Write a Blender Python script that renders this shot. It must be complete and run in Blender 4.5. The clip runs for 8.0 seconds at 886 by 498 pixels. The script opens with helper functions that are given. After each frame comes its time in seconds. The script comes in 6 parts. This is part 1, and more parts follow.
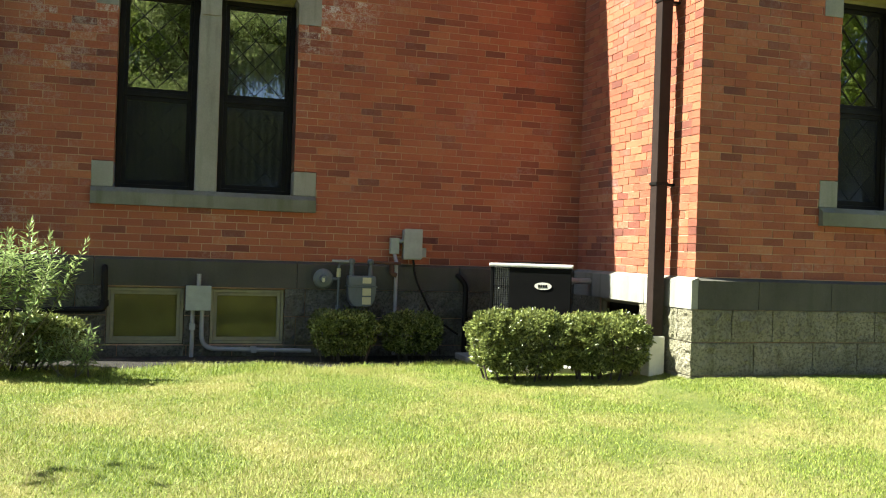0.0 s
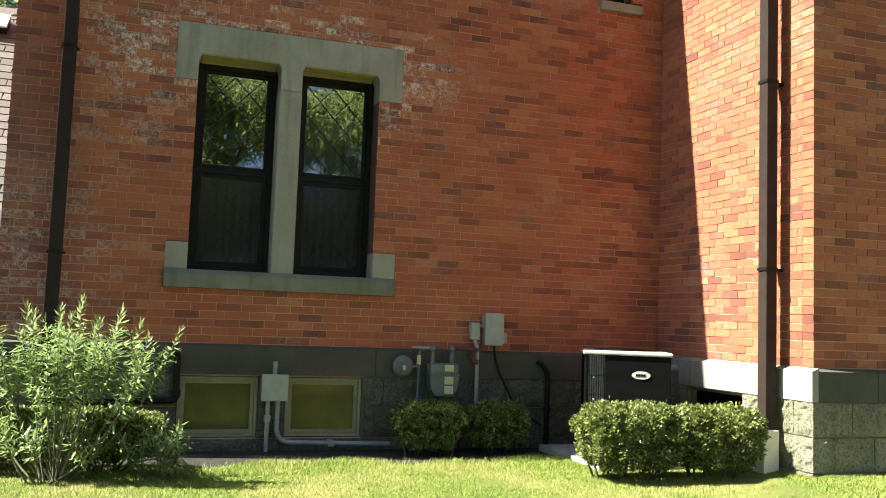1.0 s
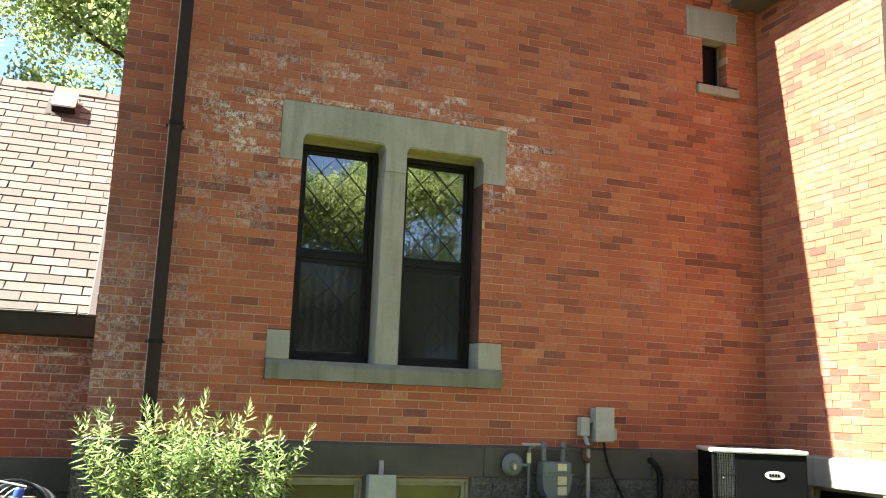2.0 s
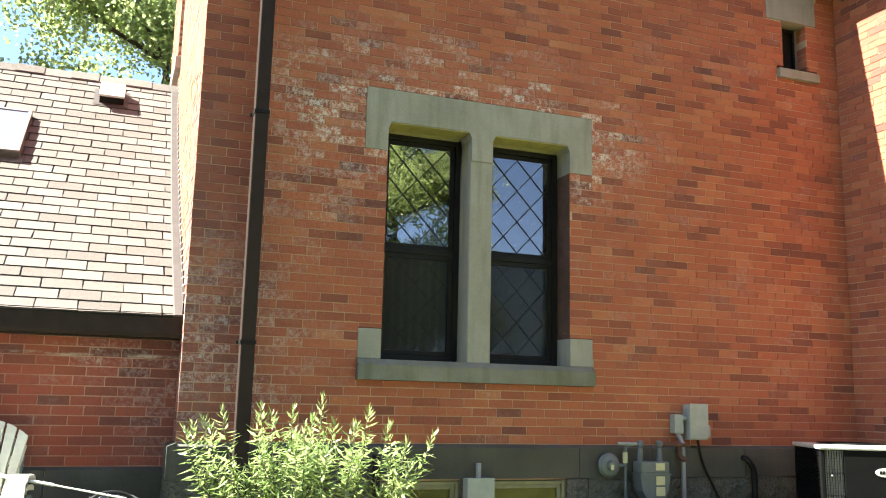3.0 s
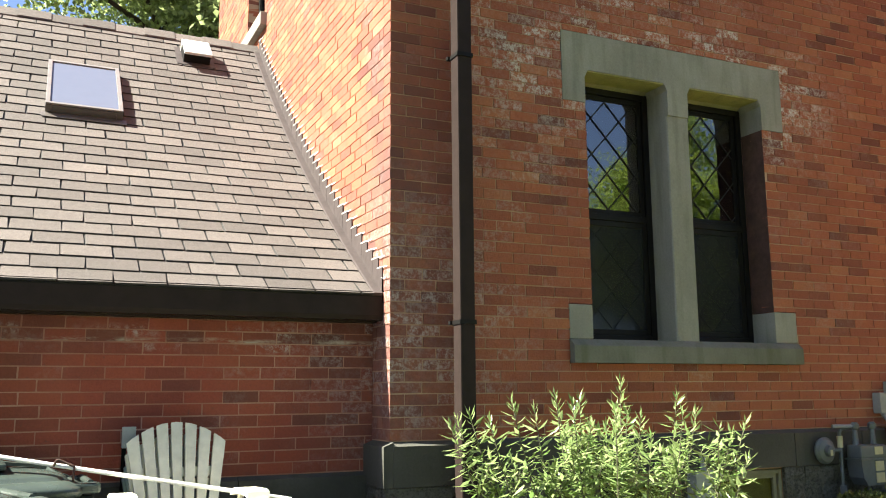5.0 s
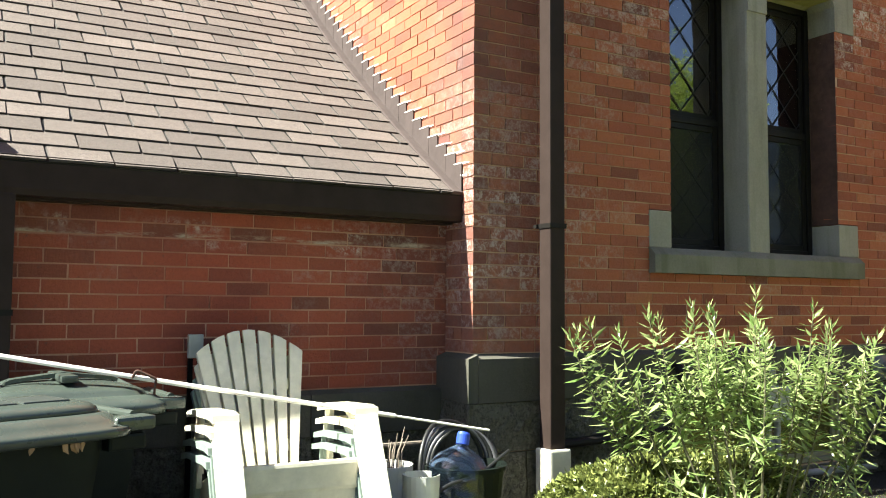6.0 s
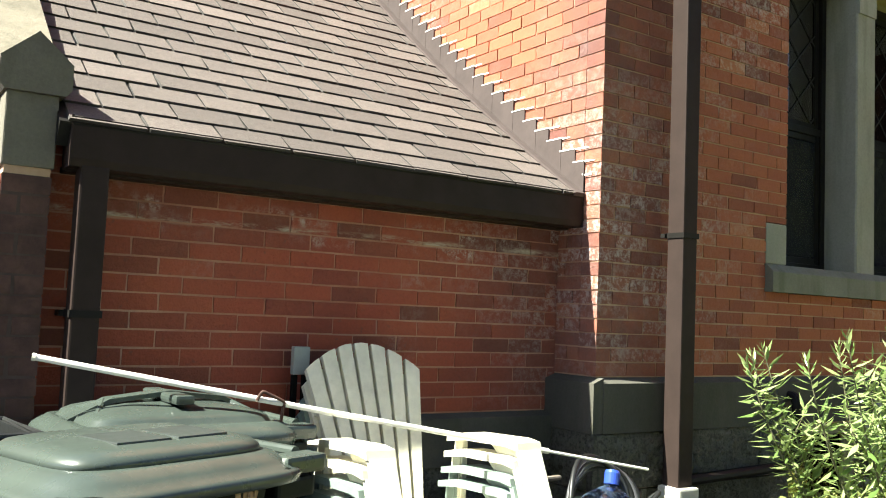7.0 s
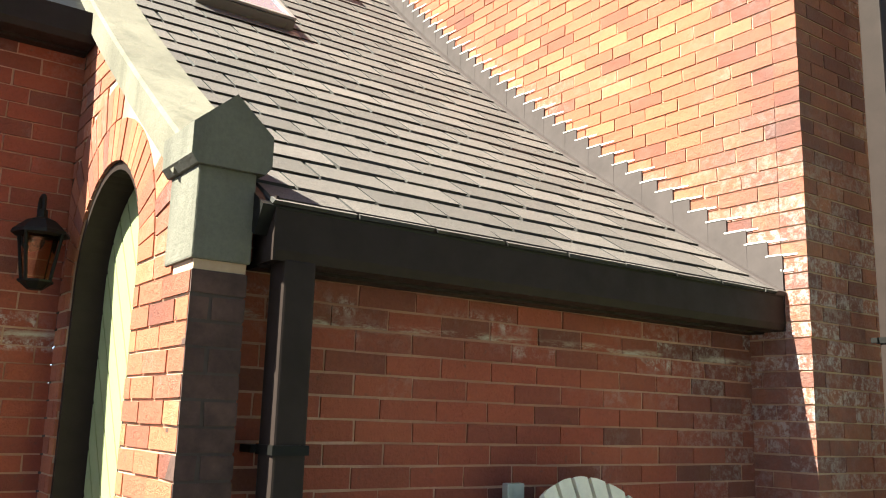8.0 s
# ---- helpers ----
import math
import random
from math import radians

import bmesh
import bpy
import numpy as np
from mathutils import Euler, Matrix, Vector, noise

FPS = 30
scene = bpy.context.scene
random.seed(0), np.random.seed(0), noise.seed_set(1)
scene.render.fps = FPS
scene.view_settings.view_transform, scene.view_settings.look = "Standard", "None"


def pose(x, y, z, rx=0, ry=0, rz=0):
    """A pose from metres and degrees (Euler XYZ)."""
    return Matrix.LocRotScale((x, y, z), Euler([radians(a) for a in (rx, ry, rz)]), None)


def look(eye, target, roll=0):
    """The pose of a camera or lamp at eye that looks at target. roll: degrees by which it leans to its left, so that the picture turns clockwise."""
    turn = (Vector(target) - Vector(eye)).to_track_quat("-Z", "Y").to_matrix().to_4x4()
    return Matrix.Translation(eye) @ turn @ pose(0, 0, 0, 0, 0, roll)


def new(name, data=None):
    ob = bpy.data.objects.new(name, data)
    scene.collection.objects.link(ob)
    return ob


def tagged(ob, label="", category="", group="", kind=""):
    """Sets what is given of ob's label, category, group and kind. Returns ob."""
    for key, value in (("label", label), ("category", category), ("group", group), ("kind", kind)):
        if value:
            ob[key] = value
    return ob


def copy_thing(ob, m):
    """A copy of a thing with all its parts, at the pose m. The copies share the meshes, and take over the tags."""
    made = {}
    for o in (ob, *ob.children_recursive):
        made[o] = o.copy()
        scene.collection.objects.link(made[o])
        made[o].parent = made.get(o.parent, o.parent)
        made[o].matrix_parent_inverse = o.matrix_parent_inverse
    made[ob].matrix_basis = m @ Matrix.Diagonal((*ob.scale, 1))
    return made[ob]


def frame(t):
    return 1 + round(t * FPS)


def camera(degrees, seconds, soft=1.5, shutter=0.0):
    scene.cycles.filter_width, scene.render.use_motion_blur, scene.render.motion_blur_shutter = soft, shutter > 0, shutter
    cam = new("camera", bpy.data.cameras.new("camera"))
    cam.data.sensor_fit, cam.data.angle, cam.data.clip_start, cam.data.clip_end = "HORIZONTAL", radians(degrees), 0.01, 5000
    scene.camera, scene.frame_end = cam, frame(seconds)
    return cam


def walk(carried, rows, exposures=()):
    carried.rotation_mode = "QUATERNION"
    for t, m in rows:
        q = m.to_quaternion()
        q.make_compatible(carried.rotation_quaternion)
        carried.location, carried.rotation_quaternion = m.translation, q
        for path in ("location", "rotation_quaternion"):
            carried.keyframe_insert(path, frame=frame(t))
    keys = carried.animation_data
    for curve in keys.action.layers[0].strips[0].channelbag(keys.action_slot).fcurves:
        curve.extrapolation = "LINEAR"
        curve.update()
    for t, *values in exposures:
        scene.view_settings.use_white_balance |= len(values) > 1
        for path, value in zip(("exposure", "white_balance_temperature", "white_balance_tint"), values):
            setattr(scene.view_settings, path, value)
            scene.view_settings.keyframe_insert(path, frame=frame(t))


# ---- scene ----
cam = camera(53.4, 8.0, 1.05)
METRES, EYE, TILT, LEAN, TURN = 9.2, 1.13, 0.0, 0.0, -16.9
ROWS = [
    (0.0, 0.0, 0.0, 0.0, -0.0, 0.09, -1.91),
    (0.5, -0.0625, 0.0253, 0.0075, -0.61, 1.92, -1.85),
    (1.0, -0.121, 0.0464, 0.0117, -1.79, 4.75, -2.06),
    (1.5, -0.1754, 0.0763, 0.0184, -2.46, 8.33, -2.12),
    (3.0, -0.3437, 0.1401, 0.0199, -3.63, 9.81, -1.33),
    (3.5, -0.4019, 0.1592, 0.0205, -4.7, 10.22, -0.83),
    (4.0, -0.4563, 0.1936, 0.02, -3.36, 9.45, -0.32),
    (4.5, -0.5091, 0.2302, 0.0151, -3.0, 10.49, 0.36),
    (6.0, -0.6539, 0.341, 0.012, -12.84, 3.74, -0.37),
    (6.5, -0.6933, 0.392, 0.0115, -14.76, 3.5, -1.35),
    (7.0, -0.7362, 0.4332, 0.0132, -16.84, 4.29, -2.39),
    (7.5, -0.7788, 0.484, 0.0199, -18.54, 7.81, -2.63),
    (8.0, -0.8173, 0.5334, 0.018, -18.97, 11.05, -1.68),
]
EXPOSURES = [(0.0, 2.34, 6000, 11), (0.5, 2.28, 6000, 11), (1.0, 2.48, 6000, 11), (1.6, 3.06, 6000, 12), (3.0, 3.28, 6000, 13), (3.6, 3.14, 6000, 14), (4.5, 2.64, 6000, 14), (6.0, 2.52, 6000, 14), (7.0, 2.52, 6000, 12), (8.0, 2.56, 6000, 9)]
PATH = [(t, pose(0, 0, EYE, TILT, LEAN, TURN) @ pose(METRES * x, METRES * y, METRES * z, 90 + pitch, roll, yaw)) for t, x, y, z, yaw, pitch, roll in ROWS]
PATH += [
    (1.7, look((-1.591, 1.316, 1.258), (-0.943, 3.179, 1.587), 2.1)),
    (2.8, look((-2.485, 2.015, 1.268), (-1.807, 3.858, 1.647), 1.8)),
    (4.7, look((-3.999, 3.554, 1.251), (-3.248, 5.371, 1.616), -1.4)),
    (5.8, look((-4.779, 4.577, 1.332), (-3.832, 6.332, 1.485), 2.1)),
]
walk(cam, sorted(PATH, key=lambda row: row[0]), EXPOSURES)

# ---- sky and sun ----
SUN_FROM = Vector((-0.75, 0.125, 0.9)).normalized()
world = bpy.data.worlds.new("sky")
scene.world = world
world.use_nodes = True
wn = world.node_tree
sky = wn.nodes.new("ShaderNodeTexSky")
sky.sky_type = "NISHITA"
sky.sun_disc = False
sky.sun_elevation = math.asin(SUN_FROM.z)
sky.sun_rotation = math.atan2(SUN_FROM.x, SUN_FROM.y)
sky.air_density, sky.dust_density, sky.ozone_density = 0.62, 0.8, 0.2
wn.links.new(sky.outputs[0], wn.nodes["Background"].inputs[0])
wn.nodes["Background"].inputs[1].default_value = 0.05
sun = new("sun", bpy.data.lights.new("sun", "SUN"))
sun.data.energy, sun.data.angle, sun.data.color = 5.0, radians(0.5), (1.0, 0.968, 0.75)
sun.matrix_world = look((0, 0, 0), -SUN_FROM)
scene.view_settings.exposure = 0.0

# ---- materials ----
class Nodes:
    def __init__(self, name):
        self.mat = bpy.data.materials.new(name)
        self.mat.use_nodes = True
        self.tree = self.mat.node_tree
        self.bsdf = self.tree.nodes["Principled BSDF"]
        self.out = self.tree.nodes["Material Output"]

    def add(self, kind, **inputs):
        n = self.tree.nodes.new(kind)
        for key, value in inputs.items():
            self.put(n, key, value)
        return n

    def put(self, n, key, value):
        key = int(key[1:]) if key[0] == "_" and key[1:].isdigit() else key.replace("_", " ")
        slot = n.inputs[key]
        if isinstance(value, bpy.types.NodeSocket):
            self.tree.links.new(value, slot)
        else:
            slot.default_value = value

    def place(self, scale=(1, 1, 1)):
        g = self.add("ShaderNodeNewGeometry")
        m = self.add("ShaderNodeMapping", Vector=g.outputs["Position"], Scale=scale)
        return m.outputs[0]

    def local(self, scale=(1, 1, 1)):
        g = self.add("ShaderNodeTexCoord")
        m = self.add("ShaderNodeMapping", Vector=g.outputs["Object"], Scale=scale)
        return m.outputs[0]

    def noise(self, vec, scale, detail=4.0, rough=0.55):
        return self.add("ShaderNodeTexNoise", Vector=vec, Scale=scale, Detail=detail, Roughness=rough).outputs[0]

    def ramp(self, fac, stops):
        r = self.add("ShaderNodeValToRGB", Fac=fac)
        e = r.color_ramp.elements
        while len(e) < len(stops):
            e.new(0.5)
        for slot, (p, c) in zip(e, stops):
            slot.position = p
            slot.color = (c, c, c, 1) if isinstance(c, (int, float)) else (*c, 1)
        return r.outputs[0]

    def mix(self, fac, a, b, mode="MIX"):
        m = self.tree.nodes.new("ShaderNodeMix")
        m.data_type, m.blend_type = "RGBA", mode
        for slot, value in ((m.inputs[0], fac), (m.inputs[6], a), (m.inputs[7], b)):
            if isinstance(value, bpy.types.NodeSocket):
                self.tree.links.new(value, slot)
            elif slot.type == "RGBA":
                slot.default_value = (*value, 1)
            else:
                slot.default_value = value
        return m.outputs[2]

    def math(self, op, a, b=0.0, c=0.0):
        m = self.tree.nodes.new("ShaderNodeMath")
        m.operation = op
        for i, value in enumerate((a, b, c)):
            self.put(m, "_%d" % i, value)
        return m.outputs[0]

    def chance(self):
        g = self.add("ShaderNodeNewGeometry")
        o = self.add("ShaderNodeObjectInfo")
        return self.math("FRACT", self.math("MULTIPLY_ADD", o.outputs["Random"], 7.13, g.outputs["Random Per Island"]))

    def finish(self, colour, rough=0.8, bump=None, strength=0.4, distance=0.01, metal=0.0):
        self.put(self.bsdf, "Base_Color", colour if isinstance(colour, bpy.types.NodeSocket) else (*colour, 1))
        self.put(self.bsdf, "Roughness", rough)
        self.bsdf.inputs["Metallic"].default_value = metal
        if bump is not None:
            b = self.add("ShaderNodeBump", Strength=strength, Distance=distance, Height=bump)
            self.put(self.bsdf, "Normal", b.outputs[0])
        return self.mat


def brick_material(name, stops, bloom, washed=False):
    n = Nodes(name)
    p = n.place()
    base = n.ramp(n.chance(), stops)
    big = n.noise(p, 0.9, 3)
    col = n.mix(n.ramp(big, [(0.35, 0.0), (0.7, 0.55)]), base, (0.36, 0.104, 0.05), "MIX")
    fine = n.noise(p, 60, 5, 0.7)
    col = n.mix(0.55, col, n.ramp(fine, [(0.3, 0.55), (0.75, 1.0)]), "MULTIPLY")
    spots = n.ramp(n.noise(p, 22, 4, 0.7), [(0.62, 0.0), (0.72, 1.0)])
    col = n.mix(n.math("MULTIPLY", spots, 0.5), col, (0.09, 0.055, 0.045))
    # lime bloom washed out of the joints
    patch = n.ramp(n.noise(p, 1.5, 3), [(0.5, 0.0), (0.72, bloom)])
    for centre, size, top in (((-0.95, 9.1, 3.75), 0.9, 1.0), ((-0.1, 9.1, 4.05), 0.6, 1.0), ((0.75, 9.1, 4.05), 0.55, 1.0), ((1.45, 9.1, 3.75), 0.65, 1.0), ((1.45, 9.1, 3.3), 0.4, 0.9), ((-1.2, 9.1, 2.9), 0.7, 0.4), ((-1.9, 9.1, 1.7), 1.2, 0.5), ((-2.35, 9.4, 1.35), 0.5, 0.18)):
        d = n.add("ShaderNodeVectorMath", _0=p, _1=centre)
        d.operation = "DISTANCE"
        patch = n.math("MAXIMUM", patch, n.ramp(n.math("DIVIDE", d.outputs["Value"], size), [(0.25, top), (1.0, 0.0)]))
    if washed:
        # lime run out under the gutter, in two ragged courses
        z = n.add("ShaderNodeSeparateXYZ", Vector=p).outputs[2]
        for height, reach in ((1.655, 0.05), (1.56, 0.035)):
            off = n.math("ABSOLUTE", n.math("SUBTRACT", z, height))
            patch = n.math("MAXIMUM", patch, n.math("MULTIPLY", n.ramp(n.math("DIVIDE", off, reach), [(0.3, 1.0), (1.0, 0.0)]), n.ramp(n.noise(n.place((2.2, 2.2, 0.5)), 1.6, 3), [(0.42, 0.0), (0.58, 0.9)])))
    # soot and algae by the corner pipe
    d = n.add("ShaderNodeVectorMath", _0=n.place((1.0, 1.0, 0.3)), _1=(-2.1, 9.1, 0.6))
    d.operation = "DISTANCE"
    soot = n.math("MULTIPLY", n.ramp(d.outputs["Value"], [(0.25, 0.75), (0.75, 0.0)]), n.ramp(n.noise(p, 7, 5, 0.7), [(0.3, 0.3), (0.65, 1.0)]))
    col = n.mix(soot, col, (0.11, 0.055, 0.048))
    lime = n.ramp(n.noise(p, 26, 8, 0.85), [(0.47, 0.0), (0.58, 1.0)])
    some = n.ramp(n.math("FRACT", n.math("MULTIPLY", n.chance(), 17.3)), [(0.35, 1.0), (0.6, 0.12)])
    col = n.mix(n.math("MULTIPLY", n.math("MULTIPLY", patch, lime), some), col, (0.60, 0.565, 0.535))
    if washed:
        streak = n.math("MULTIPLY", n.ramp(n.math("DIVIDE", n.math("ABSOLUTE", n.math("SUBTRACT", n.math("ADD", z, n.math("MULTIPLY", n.noise(p, 3.0, 2), 0.03)), 1.615)), 0.022), [(0.2, 1.0), (1.0, 0.0)]), n.ramp(n.noise(n.place((1.5, 1.5, 6.0)), 2.4, 6, 0.75), [(0.45, 0.0), (0.6, 0.85)]))
        col = n.mix(streak, col, (0.50, 0.44, 0.35))
    return n.finish(col, 0.9, n.math("ADD", n.noise(p, 90, 5, 0.7), n.math("MULTIPLY", n.noise(p, 24, 3, 0.6), 1.2)), 0.7, 0.008)


BRICK_STOPS = [(0.0, (0.12, 0.038, 0.028)), (0.09, (0.19, 0.054, 0.033)), (0.22, (0.285, 0.080, 0.041)), (0.55, (0.345, 0.102, 0.049)), (0.85, (0.40, 0.126, 0.057)), (1.0, (0.43, 0.165, 0.075))]
M_BRICK = brick_material("red_brick", BRICK_STOPS, 0.22)
# deep red brick, taken darker for the shade on lean-to and north walls
M_BRICK_DEEP = brick_material("shaded_deep_red_brick", [(0.0, (0.11, 0.032, 0.024)), (0.18, (0.21, 0.046, 0.028)), (0.6, (0.29, 0.058, 0.031)), (1.0, (0.34, 0.076, 0.038))], 0.3, True)



def mortar_material(name, light, dark):
    n = Nodes(name)
    p = n.place()
    col = n.mix(n.ramp(n.noise(p, 2.0), [(0.35, 0.0), (0.7, 1.0)]), light, dark)
    col = n.mix(n.ramp(n.noise(p, 50), [(0.4, 0.0), (0.8, 0.4)]), col, dark)
    return n.finish(col, 0.95, n.noise(p, 120), 0.4, 0.004)


M_MORTAR = mortar_material("lime_mortar", (0.48, 0.34, 0.23), (0.34, 0.185, 0.115))
M_MORTAR_RED = mortar_material("red_tinted_mortar", (0.50, 0.31, 0.22), (0.30, 0.13, 0.085))


def stone_material(name, light, dark, moss, relief=0.4, scale=14):
    n = Nodes(name)
    p = n.place()
    col = n.mix(n.ramp(n.noise(p, 2.2, 5), [(0.3, 0.0), (0.72, 1.0)]), light, dark)
    col = n.mix(n.math("MULTIPLY", n.chance(), 0.35), col, dark)
    streak = n.ramp(n.noise(n.place((7, 7, 0.8)), 1.4, 4), [(0.5, 0.0), (0.72, 0.6)])
    col = n.mix(streak, col, moss)
    col = n.mix(0.6, col, n.ramp(n.noise(p, 70, 5, 0.7), [(0.25, 0.6), (0.75, 1.0)]), "MULTIPLY")
    if relief > 0.9:
        # dark specks painted for the shade in the broken stone face's pits
        col = n.mix(n.ramp(n.noise(p, 42, 5, 0.75), [(0.40, 0.75), (0.52, 0.0)]), col, tuple(c * 0.4 for c in dark))
    h = n.math("ADD", n.noise(p, scale, 6, 0.7), n.math("MULTIPLY", n.noise(p, 110, 3), 0.25))
    return n.finish(col, 0.92, h, relief, 0.02 if relief < 0.9 else 0.06)


M_LIMESTONE = stone_material("window_limestone", (0.34, 0.335, 0.295), (0.23, 0.225, 0.19), (0.15, 0.15, 0.11), 0.2)
M_SILL = stone_material("stained_sill_stone", (0.25, 0.245, 0.205), (0.12, 0.122, 0.092), (0.085, 0.10, 0.05), 0.3)
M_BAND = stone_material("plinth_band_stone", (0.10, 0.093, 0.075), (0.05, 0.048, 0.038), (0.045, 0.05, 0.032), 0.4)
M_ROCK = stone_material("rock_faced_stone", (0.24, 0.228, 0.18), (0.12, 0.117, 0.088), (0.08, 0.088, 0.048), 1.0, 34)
# pale mossy stone; on the return its paleness also carries the sunlight
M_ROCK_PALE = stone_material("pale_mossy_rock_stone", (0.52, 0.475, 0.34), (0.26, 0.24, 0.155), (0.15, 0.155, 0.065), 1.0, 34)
# algae stain, with the lawn's bounced light painted into the same yellow
M_ALGAE_BOUNCE = stone_material("algae_and_lawn_bounce_soffit", (0.36, 0.32, 0.12), (0.24, 0.22, 0.085), (0.17, 0.165, 0.07), 0.2)
# kneeler stone lowered in tone to carry the shade on its front
M_KNEELER_SHADE = stone_material("shade_darkened_kneeler_stone", (0.19, 0.172, 0.135), (0.095, 0.086, 0.067), (0.07, 0.065, 0.047), 0.35)
M_COPING = stone_material("coping_stone", (0.21, 0.185, 0.135), (0.115, 0.10, 0.072), (0.085, 0.076, 0.052), 0.35)


def plain(name, colour, rough=0.5, metal=0.0, var=0.25, scale=8, relief=0.1, shine=0.5):
    n = Nodes(name)
    n.put(n.bsdf, "Specular_IOR_Level", shine)
    p = n.place()
    dark = tuple(c * (1 - var) for c in colour)
    col = n.mix(n.ramp(n.noise(p, scale, 5, 0.65), [(0.3, 0.0), (0.7, 1.0)]), colour, dark)
    col = n.mix(n.ramp(n.noise(p, scale * 9, 4), [(0.6, 0.0), (0.85, var)]), col, tuple(c * 0.5 for c in colour))
    r = n.ramp(n.noise(p, scale * 2), [(0.2, max(0.0, rough - 0.08)), (0.8, min(1.0, rough + 0.1))])
    return n.finish(col, r, n.noise(p, scale * 6), relief, 0.004, metal)


M_BROWN = plain("dark_brown_metal", (0.034, 0.024, 0.021), 0.5, shine=0.08)
M_FLASH = plain("grey_brown_flashing", (0.072, 0.056, 0.053), 0.6, shine=0.2)
# brick darkened for soot and for the shade on pier front and reveal
M_BRICK_SHADE_SOOT = plain("shaded_sooty_brick", (0.10, 0.05, 0.039), 0.95, var=0.55, scale=11, relief=0.6)
M_SEAL = plain("white_sealant", (0.78, 0.76, 0.73), 0.6)
M_BLACK = plain("black_paint", (0.011, 0.010, 0.009), 0.5, shine=0.15)
M_LEAD = plain("lead_came", (0.014, 0.013, 0.012), 0.7)
M_WHITE = plain("aged_white_plastic", (0.72, 0.69, 0.60), 0.5, var=0.2)
# dark colour stands for the missing light in the rooms
M_DARKROOM = plain("dark_coloured_interior", (0.05, 0.045, 0.04), 0.9)
M_CURTAIN = plain("pale_curtain", (0.42, 0.41, 0.37), 0.95)


def glass_material(name, tint, gloss):
    n = Nodes(name)
    n.tree.nodes.remove(n.bsdf)
    clear = n.add("ShaderNodeBsdfTransparent", Color=(*tint, 1))
    shine = n.add("ShaderNodeBsdfGlossy", Color=(1.0, 0.97, 0.91, 1), Roughness=0.01)
    wob = n.add("ShaderNodeBump", Strength=0.05, Distance=0.01, Height=n.noise(n.place(), 3.0, 2))
    n.put(shine, "Normal", wob.outputs[0])
    f = n.add("ShaderNodeFresnel", IOR=gloss)
    m = n.add("ShaderNodeMixShader", _0=f.outputs[0], _1=clear.outputs[0], _2=shine.outputs[0])
    n.tree.links.new(m.outputs[0], n.out.inputs[0])
    return n.mat


M_GLASS = glass_material("window_glass", (0.72, 0.74, 0.72), 2.5)


def screen_material():
    n = Nodes("insect_screen")
    n.tree.nodes.remove(n.bsdf)
    clear = n.add("ShaderNodeBsdfTransparent", Color=(1, 1, 1, 1))
    mesh = n.add("ShaderNodeBsdfDiffuse", Color=(0.035, 0.036, 0.034, 1))
    m = n.add("ShaderNodeMixShader", _0=0.5, _1=clear.outputs[0], _2=mesh.outputs[0])
    n.tree.links.new(m.outputs[0], n.out.inputs[0])
    return n.mat


M_SCREEN = screen_material()


def shingle_material():
    n = Nodes("brown_asphalt_shingle")
    p = n.place()
    col = n.ramp(n.chance(), [(0.0, (0.098, 0.077, 0.068)), (0.5, (0.137, 0.109, 0.097)), (1.0, (0.182, 0.146, 0.13))])
    col = n.mix(n.ramp(n.noise(p, 1.2, 4), [(0.3, 0.0), (0.75, 0.5)]), col, (0.095, 0.081, 0.072))
    col = n.mix(0.85, col, n.ramp(n.noise(p, 150, 4, 0.85), [(0.32, 0.35), (0.66, 1.1)]), "MULTIPLY")
    col = n.mix(0.8, col, n.ramp(n.noise(p, 38, 4, 0.75), [(0.3, 0.68), (0.7, 1.0)]), "MULTIPLY")
    return n.finish(col, 0.92, n.noise(p, 120, 4, 0.8), 0.7, 0.006)


M_SHINGLE = shingle_material()
# mortar darkened to go with the shaded pier front
M_MORTAR_SHADE_SOOT = plain("shaded_sooty_mortar", (0.075, 0.05, 0.042), 0.95)
M_SHINGLE_CUT = plain("dark_cut_shingle_edge", (0.038, 0.033, 0.03), 0.9)


def leaf_material(name, dark, light, gloss=0.45, glow=0.35):
    n = Nodes(name)
    n.put(n.bsdf, "Specular_IOR_Level", 0.4)
    col = n.ramp(n.chance(), [(0.0, dark), (0.55, tuple((a + b) / 2 for a, b in zip(dark, light))), (1.0, light)])
    n.finish(col, gloss)
    trans = n.add("ShaderNodeBsdfTranslucent", Color=n.mix(0.5, col, tuple(min(1, c * 1.6) for c in light)))
    m = n.add("ShaderNodeMixShader", _0=glow, _1=n.bsdf.outputs[0], _2=trans.outputs[0])
    n.tree.links.new(m.outputs[0], n.out.inputs[0])
    return n.mat




def grass_material():
    n = Nodes("lawn_grass")
    p = n.place()
    green = n.ramp(n.chance(), [(0.0, (0.045, 0.075, 0.006)), (0.35, (0.15, 0.215, 0.016)), (0.7, (0.21, 0.275, 0.025)), (1.0, (0.38, 0.41, 0.08))])
    dry = n.ramp(n.chance(), [(0.0, (0.29, 0.26, 0.07)), (1.0, (0.47, 0.40, 0.17))])
    col = n.mix(n.ramp(n.noise(p, 1.1, 5, 0.65), [(0.45, 0.0), (0.7, 0.75)]), green, dry)
    n.finish(col, 0.6)
    trans = n.add("ShaderNodeBsdfTranslucent", Color=col)
    m = n.add("ShaderNodeMixShader", _0=0.3, _1=n.bsdf.outputs[0], _2=trans.outputs[0])
    n.tree.links.new(m.outputs[0], n.out.inputs[0])
    return n.mat


M_GRASS = grass_material()
M_BOX = leaf_material("boxwood_leaf", (0.03, 0.045, 0.013), (0.27, 0.305, 0.09), 0.24, 0.2)
